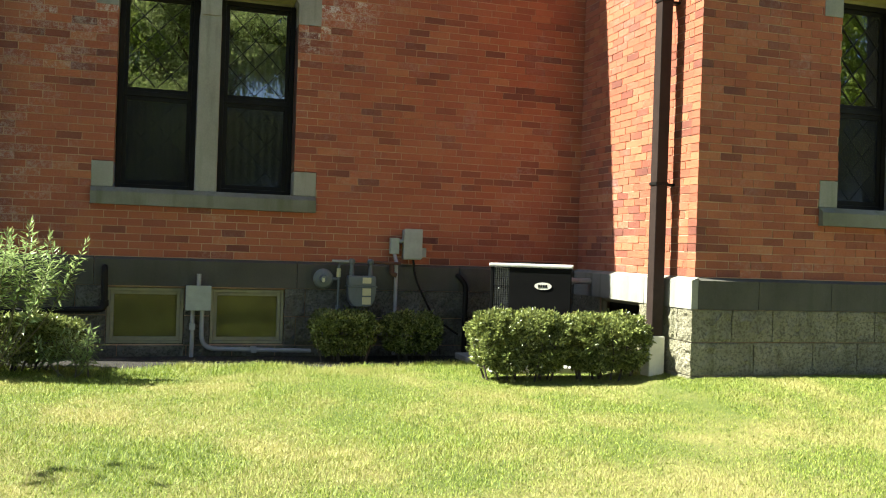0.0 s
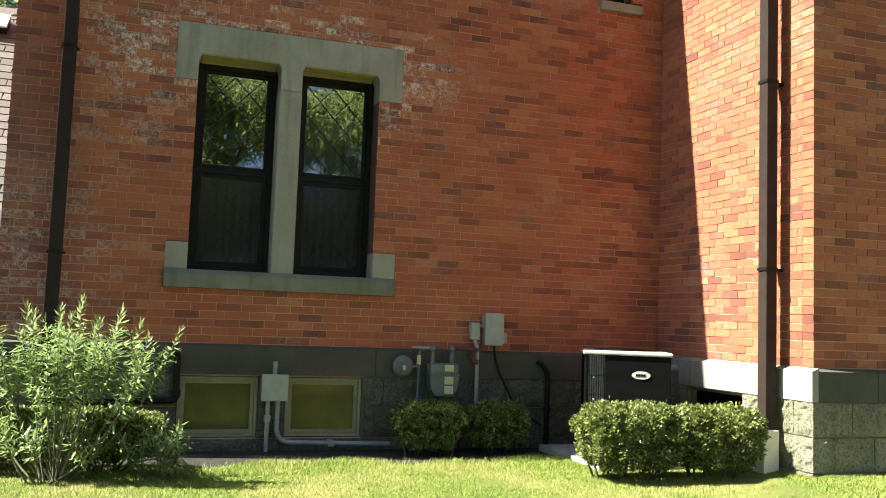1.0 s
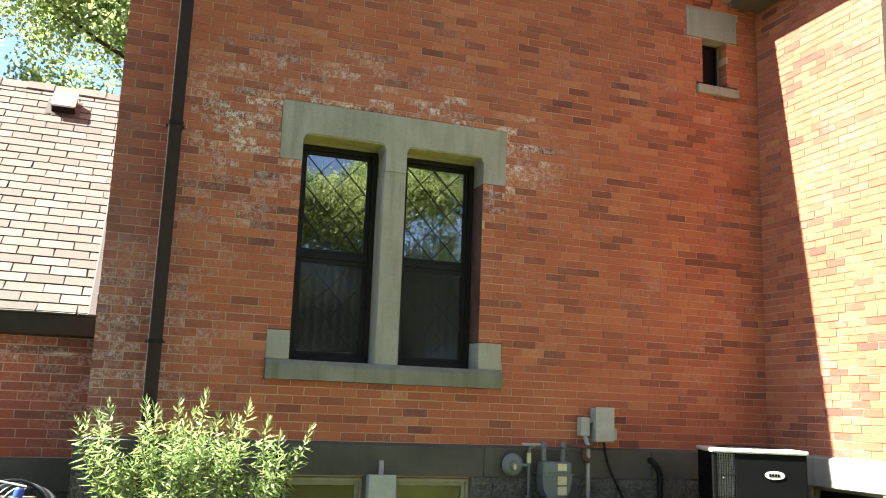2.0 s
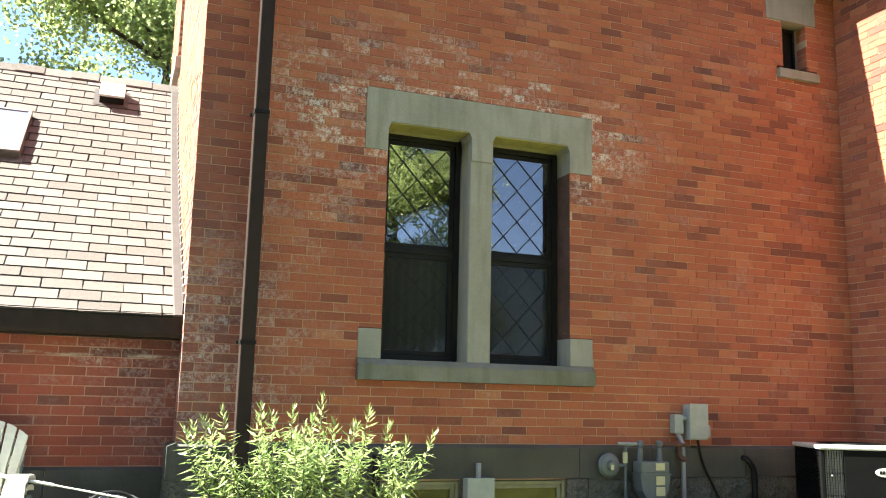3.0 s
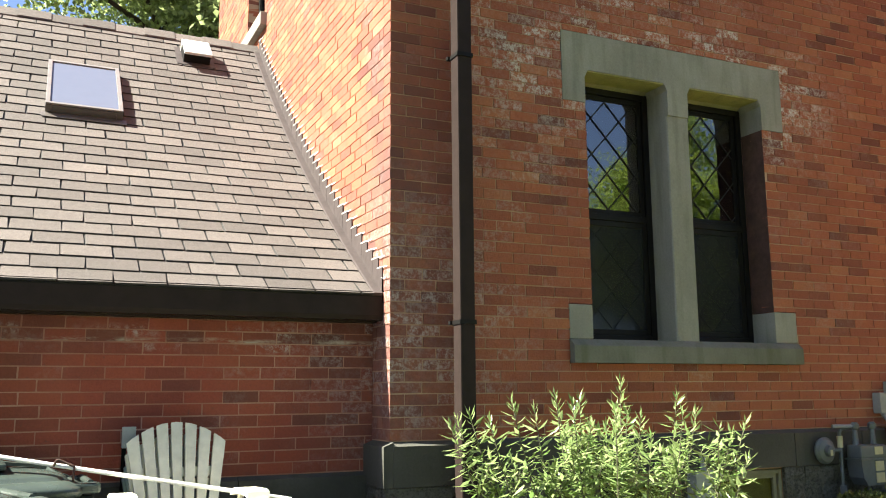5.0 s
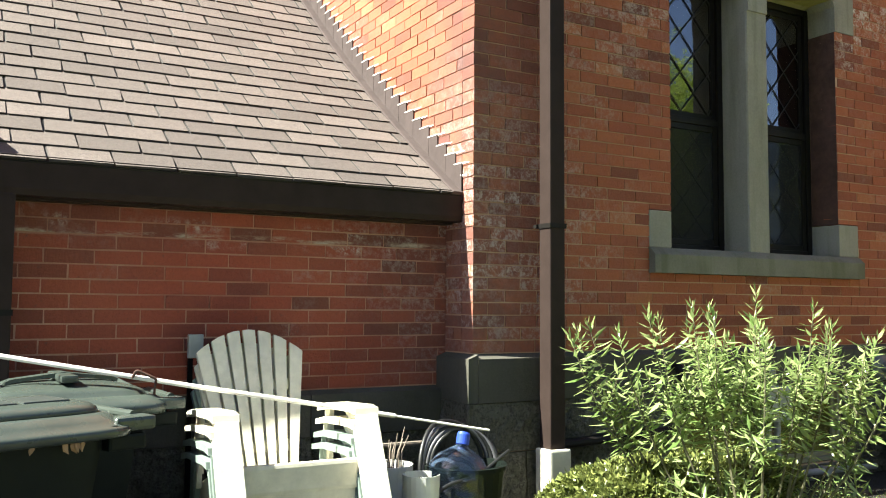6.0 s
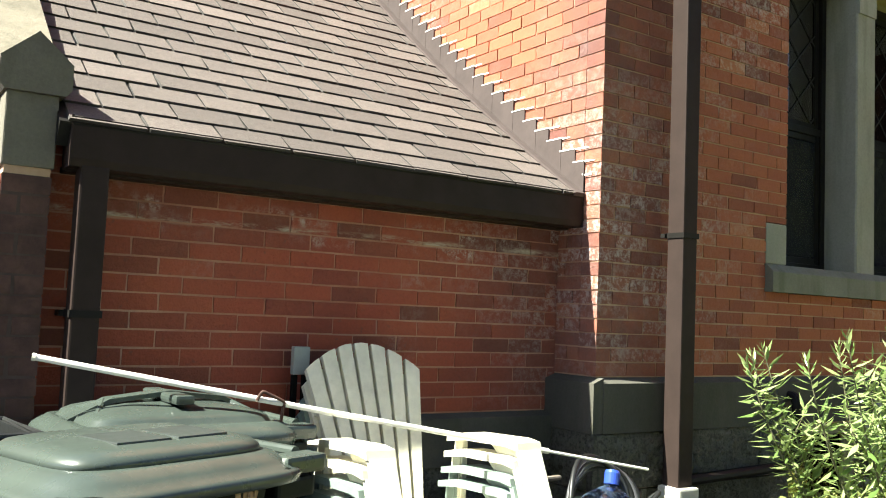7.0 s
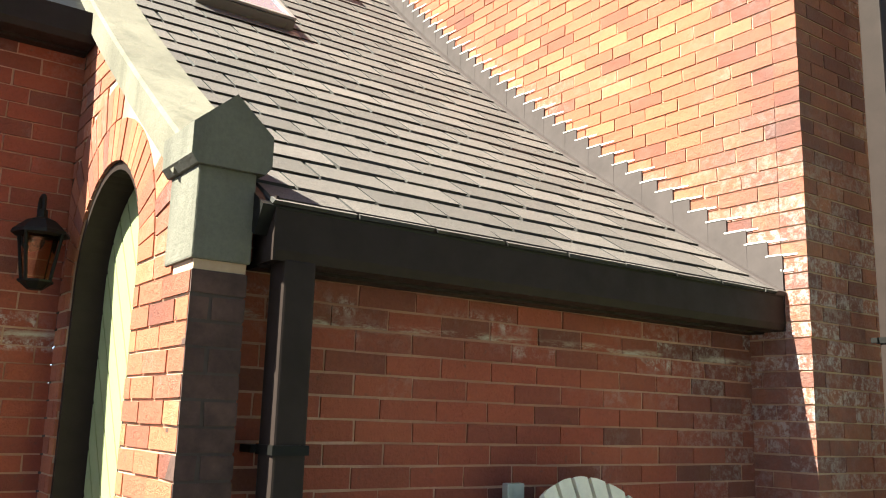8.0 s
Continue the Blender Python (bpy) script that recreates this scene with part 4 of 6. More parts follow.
line = [(1.0, 0.0)] + [(math.cos(math.pi * k / 24), math.sin(math.pi * k / 24)) for k in range(25)] + [(-1.0, 0.0)]
rings = []
for i, (c, u) in enumerate(line):
    low = i in (0, len(line) - 1)
    rings.append([bm.verts.new((x, c * q, 0.0 if low else SPRING + u * q)) for x, q in ((-0.118, ARCH_R - 0.003), (0.05, ARCH_R - 0.003), (0.05, ARCH_R - 0.034), (-0.118, ARCH_R - 0.034))])
for p, q in zip(rings, rings[1:]):
    for k in range(4):
        bm.faces.new((p[k], p[(k + 1) % 4], q[(k + 1) % 4], q[k]))
bm.faces.new(rings[0])
bm.faces.new(rings[-1][::-1])
part("door_frame", bm, M_BROWN, door)

M_LAMPGLASS = glass_material("amber_lantern_glass", (0.75, 0.66, 0.52), 1.6)
lantern = tagged(empty("wall_lantern", pose(-5.05, WEST_Y - 0.17, 1.80)), "black iron wall lantern on a scrolled bracket", "lantern")
bm = bmesh.new()
for x in (-1, 1):
    for y in (-1, 1):
        add_tube(bm, [(x * 0.045, y * 0.045, 0.0), (x * 0.07, y * 0.07, 0.2)], 0.007, 6)
part("cage", bm, M_BLACK, lantern)
part("roof", lathe([(0.115, 0.195), (0.11, 0.21), (0.06, 0.255), (0.02, 0.27), (0.018, 0.30), (0.004, 0.31)], 8), M_BLACK, lantern)
part("base", lathe([(0.03, -0.03), (0.055, -0.01), (0.07, 0.0), (0.07, 0.008)], 8), M_BLACK, lantern)
part("glass", prism([(-0.042, 0.01), (0.042, 0.01), (0.064, 0.195), (-0.064, 0.195)], -0.042, 0.042), M_LAMPGLASS, lantern)
part("bracket", tube(bend([(0, 0, 0.30), (0, 0.0, 0.37), (0, 0.09, 0.37), (0, 0.09, 0.2), (0, 0.165, 0.2)], 0.04), 0.009, 8), M_BLACK, lantern)
part("wall_plate", lathe([(0.05, 0.0), (0.05, 0.012), (0.03, 0.02)], 16), M_BLACK, lantern).matrix_basis = pose(0, 0.166, 0.2, 90)

# ---- roof fittings ----
def on_roof(x, y):
    yy, zz, a = roof_at(s_of_y(y))
    return pose(x, yy, zz, math.degrees(a))


M_SKY_FRAME = plain("bronze_skylight_frame", (0.10, 0.085, 0.076), 0.4)
M_SKY_TRIM = plain("mauve_grey_trim", (0.20, 0.175, 0.168), 0.4)
M_ALU = plain("pale_metal", (0.62, 0.61, 0.58), 0.4, 0.3)
light = tagged(empty("skylight", on_roof(-4.26, 11.47)), "fixed skylight with a bronze frame set in the shingles", "skylight")
L = 1.02
part("curb", frame_ring(0.0, 0.60, 0.0, L, 0.05, -0.085, 0.0), M_SKY_FRAME, light).matrix_basis = pose(0, 0, 0, -90)
part("glazing_frame", frame_ring(0.0, 0.60, 0.0, L, 0.035, -0.105, -0.087), M_SKY_TRIM, light).matrix_basis = pose(0, 0, 0, -90)
# part of the sky's reflection is put into the pane's bluish base
M_SKYGLASS = plain("sky_tinted_skylight_glass", (0.12, 0.128, 0.175), 0.04, 0.0, var=0.05, relief=0.0)
part("pane", box(0.036, 0.564, 0.036, L - 0.036, 0.085, 0.092), M_SKYGLASS, light)
part("apron_flashing", box(-0.03, 0.63, -0.09, -0.002, 0.018, 0.022), M_SKY_FRAME, light)


def roof_vent(x, y):
    v = tagged(empty("roof_vent", on_roof(x, y)), "pale metal box vent near the roof ridge", "roof vent", "roof vents")
    part("hood", prism([(-0.02, 0.125), (-0.02, 0.15), (0.02, 0.158), (0.34, 0.135), (0.34, 0.0), (0.30, 0.0), (0.28, 0.115)], 0.0, 0.27, Matrix(((0, 1, 0, 0), (1, 0, 0, 0), (0, 0, 1, 0), (0, 0, 0, 1)))), M_ALU, v)
    part("throat", box(0.004, 0.266, 0.03, 0.285, 0.0, 0.112), M_BLACK, v)
    part("flange", box(-0.06, 0.32, -0.03, 0.38, 0.016, 0.02), M_FLASH, v)
    return v


roof_vent(-3.03, 12.62)
roof_vent(-5.14, 12.66)

# ridge caps and stepped flashing
for k in range(26):
    x = LEFT_X - 0.3 * k
    ob = part("ridge_cap", prism([(13.0, 4.955), (13.12, 5.075), (13.26, 4.97), (13.26, 4.985), (13.12, 5.095), (13.0, 4.972)], x - 0.31, x - 0.005, Matrix(((0, 1, 0, 0), (1, 0, 0, 0), (0, 0, 1, 0), (0, 0, 0, 1)))), M_SHINGLE, roof_low if x > PORCH_X1 else roof_up)
    ob.location.z = 0.012 * (k % 2)
flash = tagged(empty("step_flashing"), "brown metal flashing stepped up the brick wall", "flashing", kind="structure")
pan_v, pan_f = [], []
for i in range(41):
    y, z, a = roof_at(ROOF_LEN * i / 40)
    for x, h in ((LEFT_X - 0.075, 0.017), (LEFT_X - 0.065, 0.021), (LEFT_X - 0.005, 0.021), (LEFT_X - 0.005, 0.0), (LEFT_X - 0.075, 0.0)):
        pan_v.append((x, y - h * math.sin(a), z + h * math.cos(a)))
for i in range(40):
    pan_f += [(i * 5 + k, i * 5 + (k + 1) % 5, i * 5 + 5 + (k + 1) % 5, i * 5 + 5 + k) for k in range(5)]
pan_f += [(4, 3, 2, 1, 0), tuple(200 + k for k in range(5))]
mesh_object("pan", pan_v, pan_f, M_FLASH, flash)
for k in range(44):
    zt = 2.02 + 0.0738 * k
    if zt > 5.12:
        break
    ya, yb = float(np.interp(zt - 0.215, RZ, RY)), float(np.interp(zt - 0.215 + 0.0738, RZ, RY)) + 0.012
    za, zb = float(np.interp(ya, RY, RZ)), float(np.interp(yb, RY, RZ))
    t = 0.009 + 0.0015 * (k % 2)
    part("step", prism([(ya, za - 0.03), (yb, zb - 0.03), (yb, zt), (ya, zt)], LEFT_X - t, LEFT_X - 0.001, turn), M_FLASH, flash)
    run = 0.05 + 0.05 * ((k * 7) % 5) / 4
    part("sealant", prism([(ya - run, zt - 0.004), (ya + 0.004, zt - 0.004), (ya + 0.004, zt + 0.006), (ya - run, zt + 0.003)], LEFT_X - 0.0045, LEFT_X - 0.001, turn), M_SEAL, flash, "white sealant line")
    part("sealant", prism([(ya + 0.005, zt + 0.0005), (yb, zt + 0.0005), (yb, zt + 0.007), (ya + 0.005, zt + 0.007)], LEFT_X - 0.0115, LEFT_X - 0.001, turn), M_SEAL, flash, "white sealant line")

# ---- downspouts ----
def downspout(name, m, top, label, straps, boot_h=0.42, w=0.108, reach=0.0):
    """Local x along the wall, local y into it; the pipe's back sits 0.03 before the wall."""
    d = tagged(empty(name, m), label, "downspout")
    bm = box(-w / 2, w / 2, -0.03 - w, -0.03, boot_h - 0.05, top, 0.008)
    part("pipe", bm, M_BROWN, d)
    if boot_h > 0.1:
        part("boot", box(-w / 2 - 0.02, w / 2 + 0.02, -0.06 - w, -0.015, 0.02, boot_h, 0.012), M_WHITE, d, "white plastic boot at the foot")
    for z in straps:
        bm = bmesh.new()
        add_box(bm, -w / 2 - 0.006, w / 2 + 0.006, -0.034 - w - 0.004, -0.026, z - 0.014, z + 0.014)
        add_box(bm, -w / 2 - 0.022, w / 2 + 0.022 if not reach else 0.0, -0.03, reach, z - 0.011, z + 0.011)
        part("strap", bm, M_BLACK, d)
    return d


downspout("downspout", pose(-1.70, MAIN_Y - 0.062, 0), EAVE_Z, "dark brown square downspout with a white boot", (1.72, 3.53))
downspout("downspout", pose(RIGHT_X - 0.078, 7.115, 0, 0, 0, -90), 5.7, "tall dark brown downspout beside the sunlit corner", (1.80, 3.47), w=0.112, reach=0.08)
downspout("downspout", pose(-4.607, 9.365, 0), 1.752, "short dark brown downspout under the lean-to gutter", (1.2,), 0.0, 0.104, 0.052)

# ---- utilities on the main wall ----
M_GREY = plain("grey_enamel", (0.30, 0.32, 0.30), 0.45)
M_PVC = plain("grey_conduit", (0.28, 0.28, 0.29), 0.45)
M_METER = plain("blue_grey_meter_paint", (0.105, 0.12, 0.125), 0.45)
M_RUST = plain("rusty_pipe", (0.10, 0.045, 0.03), 0.8, var=0.5)
M_TAG = plain("yellowed_label", (0.50, 0.47, 0.28), 0.6)
WY = MAIN_Y - 0.062

jb = tagged(empty("junction_box", pose(0.233, WY, 0.0)), "grey steel junction box with two bent conduits", "junction box")
part("housing", box(-0.115, 0.115, -0.10, 0.0, 0.468, 0.70, 0.006), M_GREY, jb)
part("cover", box(-0.12, 0.12, -0.112, -0.101, 0.462, 0.706, 0.005), M_GREY, jb)
part("stub", tube([(0.0, -0.05, 0.70), (0.0, -0.05, 0.82)], 0.022), M_PVC, jb)
part("conduit", tube([(-0.05, -0.05, 0.468), (-0.05, -0.05, -0.03)], 0.02), M_PVC, jb)
part("conduit", tube(bend([(0.04, -0.05, 0.468), (0.04, -0.05, 0.085), (1.12, -0.05, 0.06)], 0.14, 7), 0.022), M_PVC, jb)
for x, z in ((-0.05, 0.30), (0.55, 0.072)):
    part("clip", box(x - 0.028, x + 0.028, -0.076, 0.0, z - 0.03, z + 0.03, 0.004), M_PVC, jb)

reg = tagged(empty("gas_regulator", pose(1.46, WY, 0.80)), "round grey gas regulator with a vent pipe", "gas regulator")
disc = lathe([(0.03, 0.0), (0.10, 0.012), (0.105, 0.03), (0.085, 0.05), (0.045, 0.06), (0.04, 0.09), (0.0301, 0.095)], 22)
part("diaphragm", disc, M_METER, reg).matrix_basis = pose(0, -0.02, 0, 90)
part("tag", box(-0.02, 0.005, -0.121, -0.117, -0.035, 0.01), M_TAG, reg)
part("riser", tube(bend([(0.155, -0.06, -0.34), (0.155, -0.06, 0.16), (0.30, -0.06, 0.185)], 0.04), 0.014), M_METER, reg)
part("valve", tube([(0.155, -0.06, -0.36), (0.155, -0.06, -0.27)], 0.026, 8), M_METER, reg)
part("union", tube([(0.155, -0.06, 0.02), (0.155, -0.06, 0.11)], 0.022, 8), M_TAG, reg)
part("branch", tube([(0.02, -0.05, 0.0), (0.155, -0.06, 0.0)], 0.015), M_METER, reg)

gm = tagged(empty("gas_meter", pose(1.843, WY - 0.03, 0.53)), "blue-grey gas meter with yellowed labels hung on pipes", "gas meter")
part("body", prism([(-0.09, 0.0), (-0.13, 0.06), (-0.145, 0.15), (-0.145, 0.20), (0.145, 0.20), (0.145, 0.15), (0.13, 0.06), (0.09, 0.0)], -0.15, -0.01), M_METER, gm)
part("index_head", box(-0.145, 0.145, -0.155, -0.008, 0.202, 0.31, 0.02), M_METER, gm)
part("seam", box(-0.158, 0.158, -0.162, 0.0, 0.193, 0.207, 0.004), M_METER, gm)
for z, h in ((0.235, 0.06), (0.11, 0.075), (0.02, 0.075)):
    part("label_plate", box(0.0, 0.09, -0.160, -0.152, z, z + h, 0.002), M_TAG, gm)
for x in (-0.10, 0.095):
    part("swivel", tube([(x, -0.07, 0.31), (x, -0.07, 0.44)], [0.026, 0.017], 10), M_METER, gm)
    part("elbow", lathe([(0.02, -0.03), (0.034, -0.015), (0.034, 0.015), (0.02, 0.03)], 10), M_METER, gm).location = (x, -0.07, 0.455)
part("inlet_pipe", tube([(-0.30, -0.03, 0.455), (-0.10, -0.07, 0.455)], 0.015), M_PVC, gm)
part("outlet_pipe", tube([(0.095, -0.07, 0.455), (0.42, -0.05, 0.445)], 0.016), M_RUST, gm)

cb = tagged(empty("disconnect_box", pose(2.40, MAIN_Y, 1.02)), "grey electrical disconnect box with side switch", "electrical box")
part("housing", box(-0.095, 0.095, -0.11, 0.0, 0.0, 0.315, 0.008), M_GREY, cb)
part("door_cover", box(-0.10, 0.10, -0.122, -0.111, 0.01, 0.325, 0.006), M_GREY, cb)
part("switch_box", box(0.106, 0.16, -0.07, 0.0, 0.03, 0.13, 0.006), M_GREY, cb)
part("small_box", box(-0.235, -0.14, -0.08, 0.0, 0.055, 0.225, 0.008), M_GREY, cb)
part("link", tube([(-0.14, -0.05, 0.19), (-0.09, -0.05, 0.19)], 0.022), M_PVC, cb)
part("conduit", tube([(-0.175, -0.11, -1.0), (-0.175, -0.11, -0.03), (-0.185, -0.05, 0.055)], 0.02), M_PVC, cb)
part("pipe_knuckle", tube(bend([(-0.23, -0.12, -0.05), (-0.23, -0.13, -0.15), (-0.175, -0.14, -0.17)], 0.03), 0.024), M_RUST, cb)
part("whip_cable", tube(bend([(0.02, -0.06, 0.0), (0.04, -0.09, -0.2), (0.24, -0.12, -0.60), (0.5, -0.2, -0.78)], 0.12, 6), 0.012, 8), M_BLACK, cb)

pl = tagged(empty("drain_pipe", pose(-0.64, WY, 0.0)), "black painted pipe elbow along the stone plinth", "pipe")
part("run", tube(bend([(0.0, 0.03, 0.86), (0.0, -0.05, 0.86), (0.01, -0.05, 0.46), (-1.0, -0.05, 0.43)], 0.05), 0.03), M_BLACK, pl)
part("collar", tube([(0.01, -0.05, 0.55), (0.01, -0.05, 0.49)], 0.038), M_BLACK, pl)
pr = tagged(empty("drain_pipe", pose(2.95, WY, 0.0)), "black rubber pipe bent down the plinth", "pipe")
part("run", tube(bend([(-0.03, 0.03, 0.86), (-0.03, -0.05, 0.86), (0.05, -0.05, 0.76), (0.05, -0.05, 0.02)], 0.05), 0.028), M_BLACK, pr)
part("collar", tube([(0.05, -0.05, 0.42), (0.05, -0.05, 0.36)], 0.036), M_BLACK, pr)
# white vent stub on the return plinth
vp = tagged(empty("vent_pipe", pose(4.0, 8.64, 0.85)), "pale plastic vent pipe through the plinth", "vent pipe")
part("run", tube([(0.31, 0, 0), (0.06, -0.02, 0.0)], 0.032), M_PVC, vp)
part("mouth", tube([(0.075, -0.02, 0.0), (-0.03, -0.03, -0.01)], 0.04), M_PVC, vp)

# ---- air conditioner ----
M_AC = plain("black_unit_enamel", (0.006, 0.006, 0.006), 0.6, shine=0.05)
M_ACTOP = plain("grey_unit_top", (0.50, 0.48, 0.45), 0.45)
M_COIL = plain("pale_coil_fins", (0.25, 0.23, 0.21), 0.5)
yaw = math.degrees(math.atan2(7.765 - 8.10, 3.662 - 2.96))
ac = tagged(empty("air_conditioner", pose(2.955, 8.105, 0.06, 0, 0, yaw)), "black outdoor air conditioning unit with a pale top", "air conditioner")
W, D, H = 0.785, 0.72, 0.93
part("front_panel", box(0.185, W, 0.0, 0.03, 0.03, H, 0.008), M_AC, ac)
part("rear_panel", box(0.03, W, D - 0.03, D, 0.03, H, 0.008), M_AC, ac)
part("side_panel", box(W - 0.03, W, 0.031, D - 0.031, 0.03, H, 0.006), M_AC, ac)
part("core", box(0.034, W - 0.035, 0.035, D - 0.035, 0.03, H - 0.01), M_AC, ac)
part("base_pan", box(0.0, W, 0.0, D, 0.0, 0.028, 0.006), M_AC, ac)
for y in (0.0, D - 0.05):
    part("corner_post", box(0.0, 0.035, y, y + 0.05, 0.03, H, 0.008), M_AC, ac)
side_fin = front_fin = None
for k in range(40):
    z = 0.045 + k * 0.022
    if side_fin is None:
        f = part("louvre", box(0.004, 0.03, 0.052, D - 0.054, 0.0, 0.013), M_AC, ac)
        g = part("coil_fin", box(0.038, 0.182, 0.01, 0.02, 0.0, 0.019), M_COIL, ac, "pale coil fin")
        side_fin, front_fin = f.data, g.data
    else:
        f, g = new("louvre", side_fin), new("coil_fin", front_fin)
        f.parent = g.parent = ac
    f.location.z = g.location.z = z
for k in range(7):
    part("guard_wire", tube([(0.046 + k * 0.021, 0.002, 0.04), (0.046 + k * 0.021, 0.002, H - 0.01)], 0.0035, 6), M_AC, ac)
for z in (0.2, 0.38, 0.56, 0.74):
    part("guard_wire", tube([(0.036, -0.001, z), (0.184, -0.001, z)], 0.003, 6), M_AC, ac)
part("top_cover", box(-0.015, W + 0.015, -0.015, D + 0.015, H, H + 0.035, 0.012), M_ACTOP, ac, "pale weathered top cover")
bm = bmesh.new()
for k in range(8):
    r = 0.05 + k * 0.035
    pts = [(W / 2 + r * math.cos(a), D / 2 + r * math.sin(a), H + 0.045) for a in (2 * math.pi * i / 28 for i in range(29))]
    add_tube(bm, pts, 0.004, 5, False)
part("fan_guard", bm, M_AC, ac)
plate = [(0.515 + 0.083 * math.cos(2 * math.pi * k / 28), 0.755 + 0.036 * math.sin(2 * math.pi * k / 28)) for k in range(28)]
part("badge", prism(plate, -0.006, 0.0), M_WHITE, ac, "pale oval maker's badge")
for a, b in ((0.465, 0.485), (0.49, 0.508), (0.513, 0.531), (0.536, 0.554)):
    part("badge_bar", box(a, b, -0.009, -0.0065, 0.742, 0.768), M_BLACK, ac)
for z in (0.72, 0.52):
    part("screw", lathe([(0.008, 0.0), (0.006, 0.004)], 8), M_ALU, ac).matrix_basis = pose(0.085, -0.001, z, 90)
part("line_set", tube(bend([(W, 0.5, 0.45), (W + 0.2, 0.6, 0.45), (W + 0.3, 0.7, 0.2)], 0.08), 0.02), M_BLACK, ac)
M_CONCRETE = plain("concrete_pad", (0.42, 0.40, 0.36), 0.9, relief=0.5)
pad = part("concrete_pad", box(2.86, 4.05, 7.62, 8.86, -0.1, 0.058, 0.01), M_CONCRETE)
tagged(pad, "pale concrete pad under the air conditioner", "concrete pad")

# ---- stacked garden chairs ----
M_CHAIR = plain("cream_resin", (0.70, 0.67, 0.54), 0.5, var=0.26, scale=9)
M_CHAIR_GREEN = plain("sage_green_resin", (0.19, 0.245, 0.22), 0.5, var=0.2, scale=6)


def slat_back(k, n, w_bot, w_top, length):
    """One slat of the fanned back: a thin plank with a curved top."""
    gap = 0.017
    a, b = k / n, (k + 1) / n
    xb0, xb1 = (a - 0.5) * w_bot + gap / 2, (b - 0.5) * w_bot - gap / 2
    xt0, xt1 = (a - 0.5) * w_top + gap / 2, (b - 0.5) * w_top - gap / 2
    top = lambda x: length - 0.13 * (2 * x / w_top) ** 2
    m = (xt0 + xt1) / 2
    return [(xb0, 0.0), (xb1, 0.0), (xt1, top(xt1)), (m, top(m) + 0.002), (xt0, top(xt0))]


def garden_chair(m, mat, label):
    """Faces local -y; the seat front is at y = 0, z = 0.36."""
    c = tagged(empty("garden_chair", m), label, "chair", "stacked garden chairs")
    tilt = pose(0, 0.44, 0.20, -24)
    for k in range(7):
        part("back_slat", prism(slat_back(k, 7, 0.36, 0.57, 0.78), -0.014, 0.012, tilt), mat, c)
    bm = bmesh.new()
    add_box(bm, -0.20, 0.20, 0.013, 0.035, 0.14, 0.20, 0.006, tilt)
    add_box(bm, -0.25, 0.25, 0.013, 0.035, 0.46, 0.52, 0.006, tilt)
    part("back_rail", bm, mat, c)
    for k in range(6):
        y0, y1 = -0.07 + k * 0.088, 0.01 + k * 0.088
        slope = lambda y: 0.345 - y * 0.31
        bm = bmesh.new()
        v = [bm.verts.new((x, y, slope(y) + h)) for x in (-0.265, 0.265) for y in (y0, y1) for h in (-0.02, 0.0)]
        for f in BOX_FACES:
            bm.faces.new([v[i] for i in f])
        part("seat_slat", bm, mat, c)
    part("front_rail", box(-0.275, 0.275, -0.115, -0.075, 0.24, 0.372, 0.018), mat, c)
    for s in (-1, 1):
        x0, x1 = sorted((s * 0.275, s * 0.365))
        arm = prism([(-0.08, 0.555), (-0.07, 0.585), (0.0, 0.592), (0.30, 0.575), (0.42, 0.55), (0.42, 0.525), (0.28, 0.548), (0.0, 0.562)], x0 - 0.012, x1 + 0.012, Matrix(((0, 1, 0, 0), (1, 0, 0, 0), (0, 0, 1, 0), (0, 0, 0, 1))))
        part("armrest", arm, mat, c)
        leg = prism([(-0.33, 0.0), (-0.20, 0.0), (-0.03, 0.36), (0.06, 0.49), (0.16, 0.556), (-0.075, 0.556)], s * 0.318 - 0.016, s * 0.318 + 0.016, Matrix(((0, 1, 0, 0), (1, 0, 0, 0), (0, 0, 1, 0), (0, 0, 0, 1))))
        part("front_leg", leg, mat, c)
        part("front_flange", prism([(-0.345, 0.0), (-0.318, 0.0), (-0.058, 0.556), (-0.085, 0.556)], s * 0.318 - 0.05, s * 0.318 + 0.05, Matrix(((0, 1, 0, 0), (1, 0, 0, 0), (0, 0, 1, 0), (0, 0, 0, 1)))), mat, c)
        part("rear_leg", prism([(0.02, 0.30), (0.02, 0.36), (0.50, 0.20), (0.70, 0.0), (0.62, 0.0), (0.44, 0.14)], s * 0.282 - 0.012, s * 0.282 + 0.012, Matrix(((0, 1, 0, 0), (1, 0, 0, 0), (0, 0, 1, 0), (0, 0, 0, 1)))), mat, c)
        part("arm_support", prism([(0.36, 0.27), (0.44, 0.27), (0.42, 0.54), (0.36, 0.54)], s * 0.318 - 0.012, s * 0.318 + 0.012, Matrix(((0, 1, 0, 0), (1, 0, 0, 0), (0, 0, 1, 0), (0, 0, 0, 1)))), mat, c)
    return c


CX, CY, CZ = -3.46, 8.50, 0.195
chair_pose = lambda k: pose(CX - 0.004 * k, CY + 0.012 * k, CZ - 0.068 * k, 0, 0, -1.6)
garden_chair(chair_pose(0), M_CHAIR, "cream resin garden chair with a fanned slat back, on a stack")
garden_chair(chair_pose(1), M_CHAIR, "cream resin garden chair in the middle of a stack")
garden_chair(chair_pose(2), M_CHAIR_GREEN, "sage green resin garden chair under the cream ones")
garden_chair(pose(CX - 0.012, CY + 0.036, 0.0, 0, 0, -1.6), M_CHAIR_GREEN, "sage green resin garden chair at the foot of the stack")
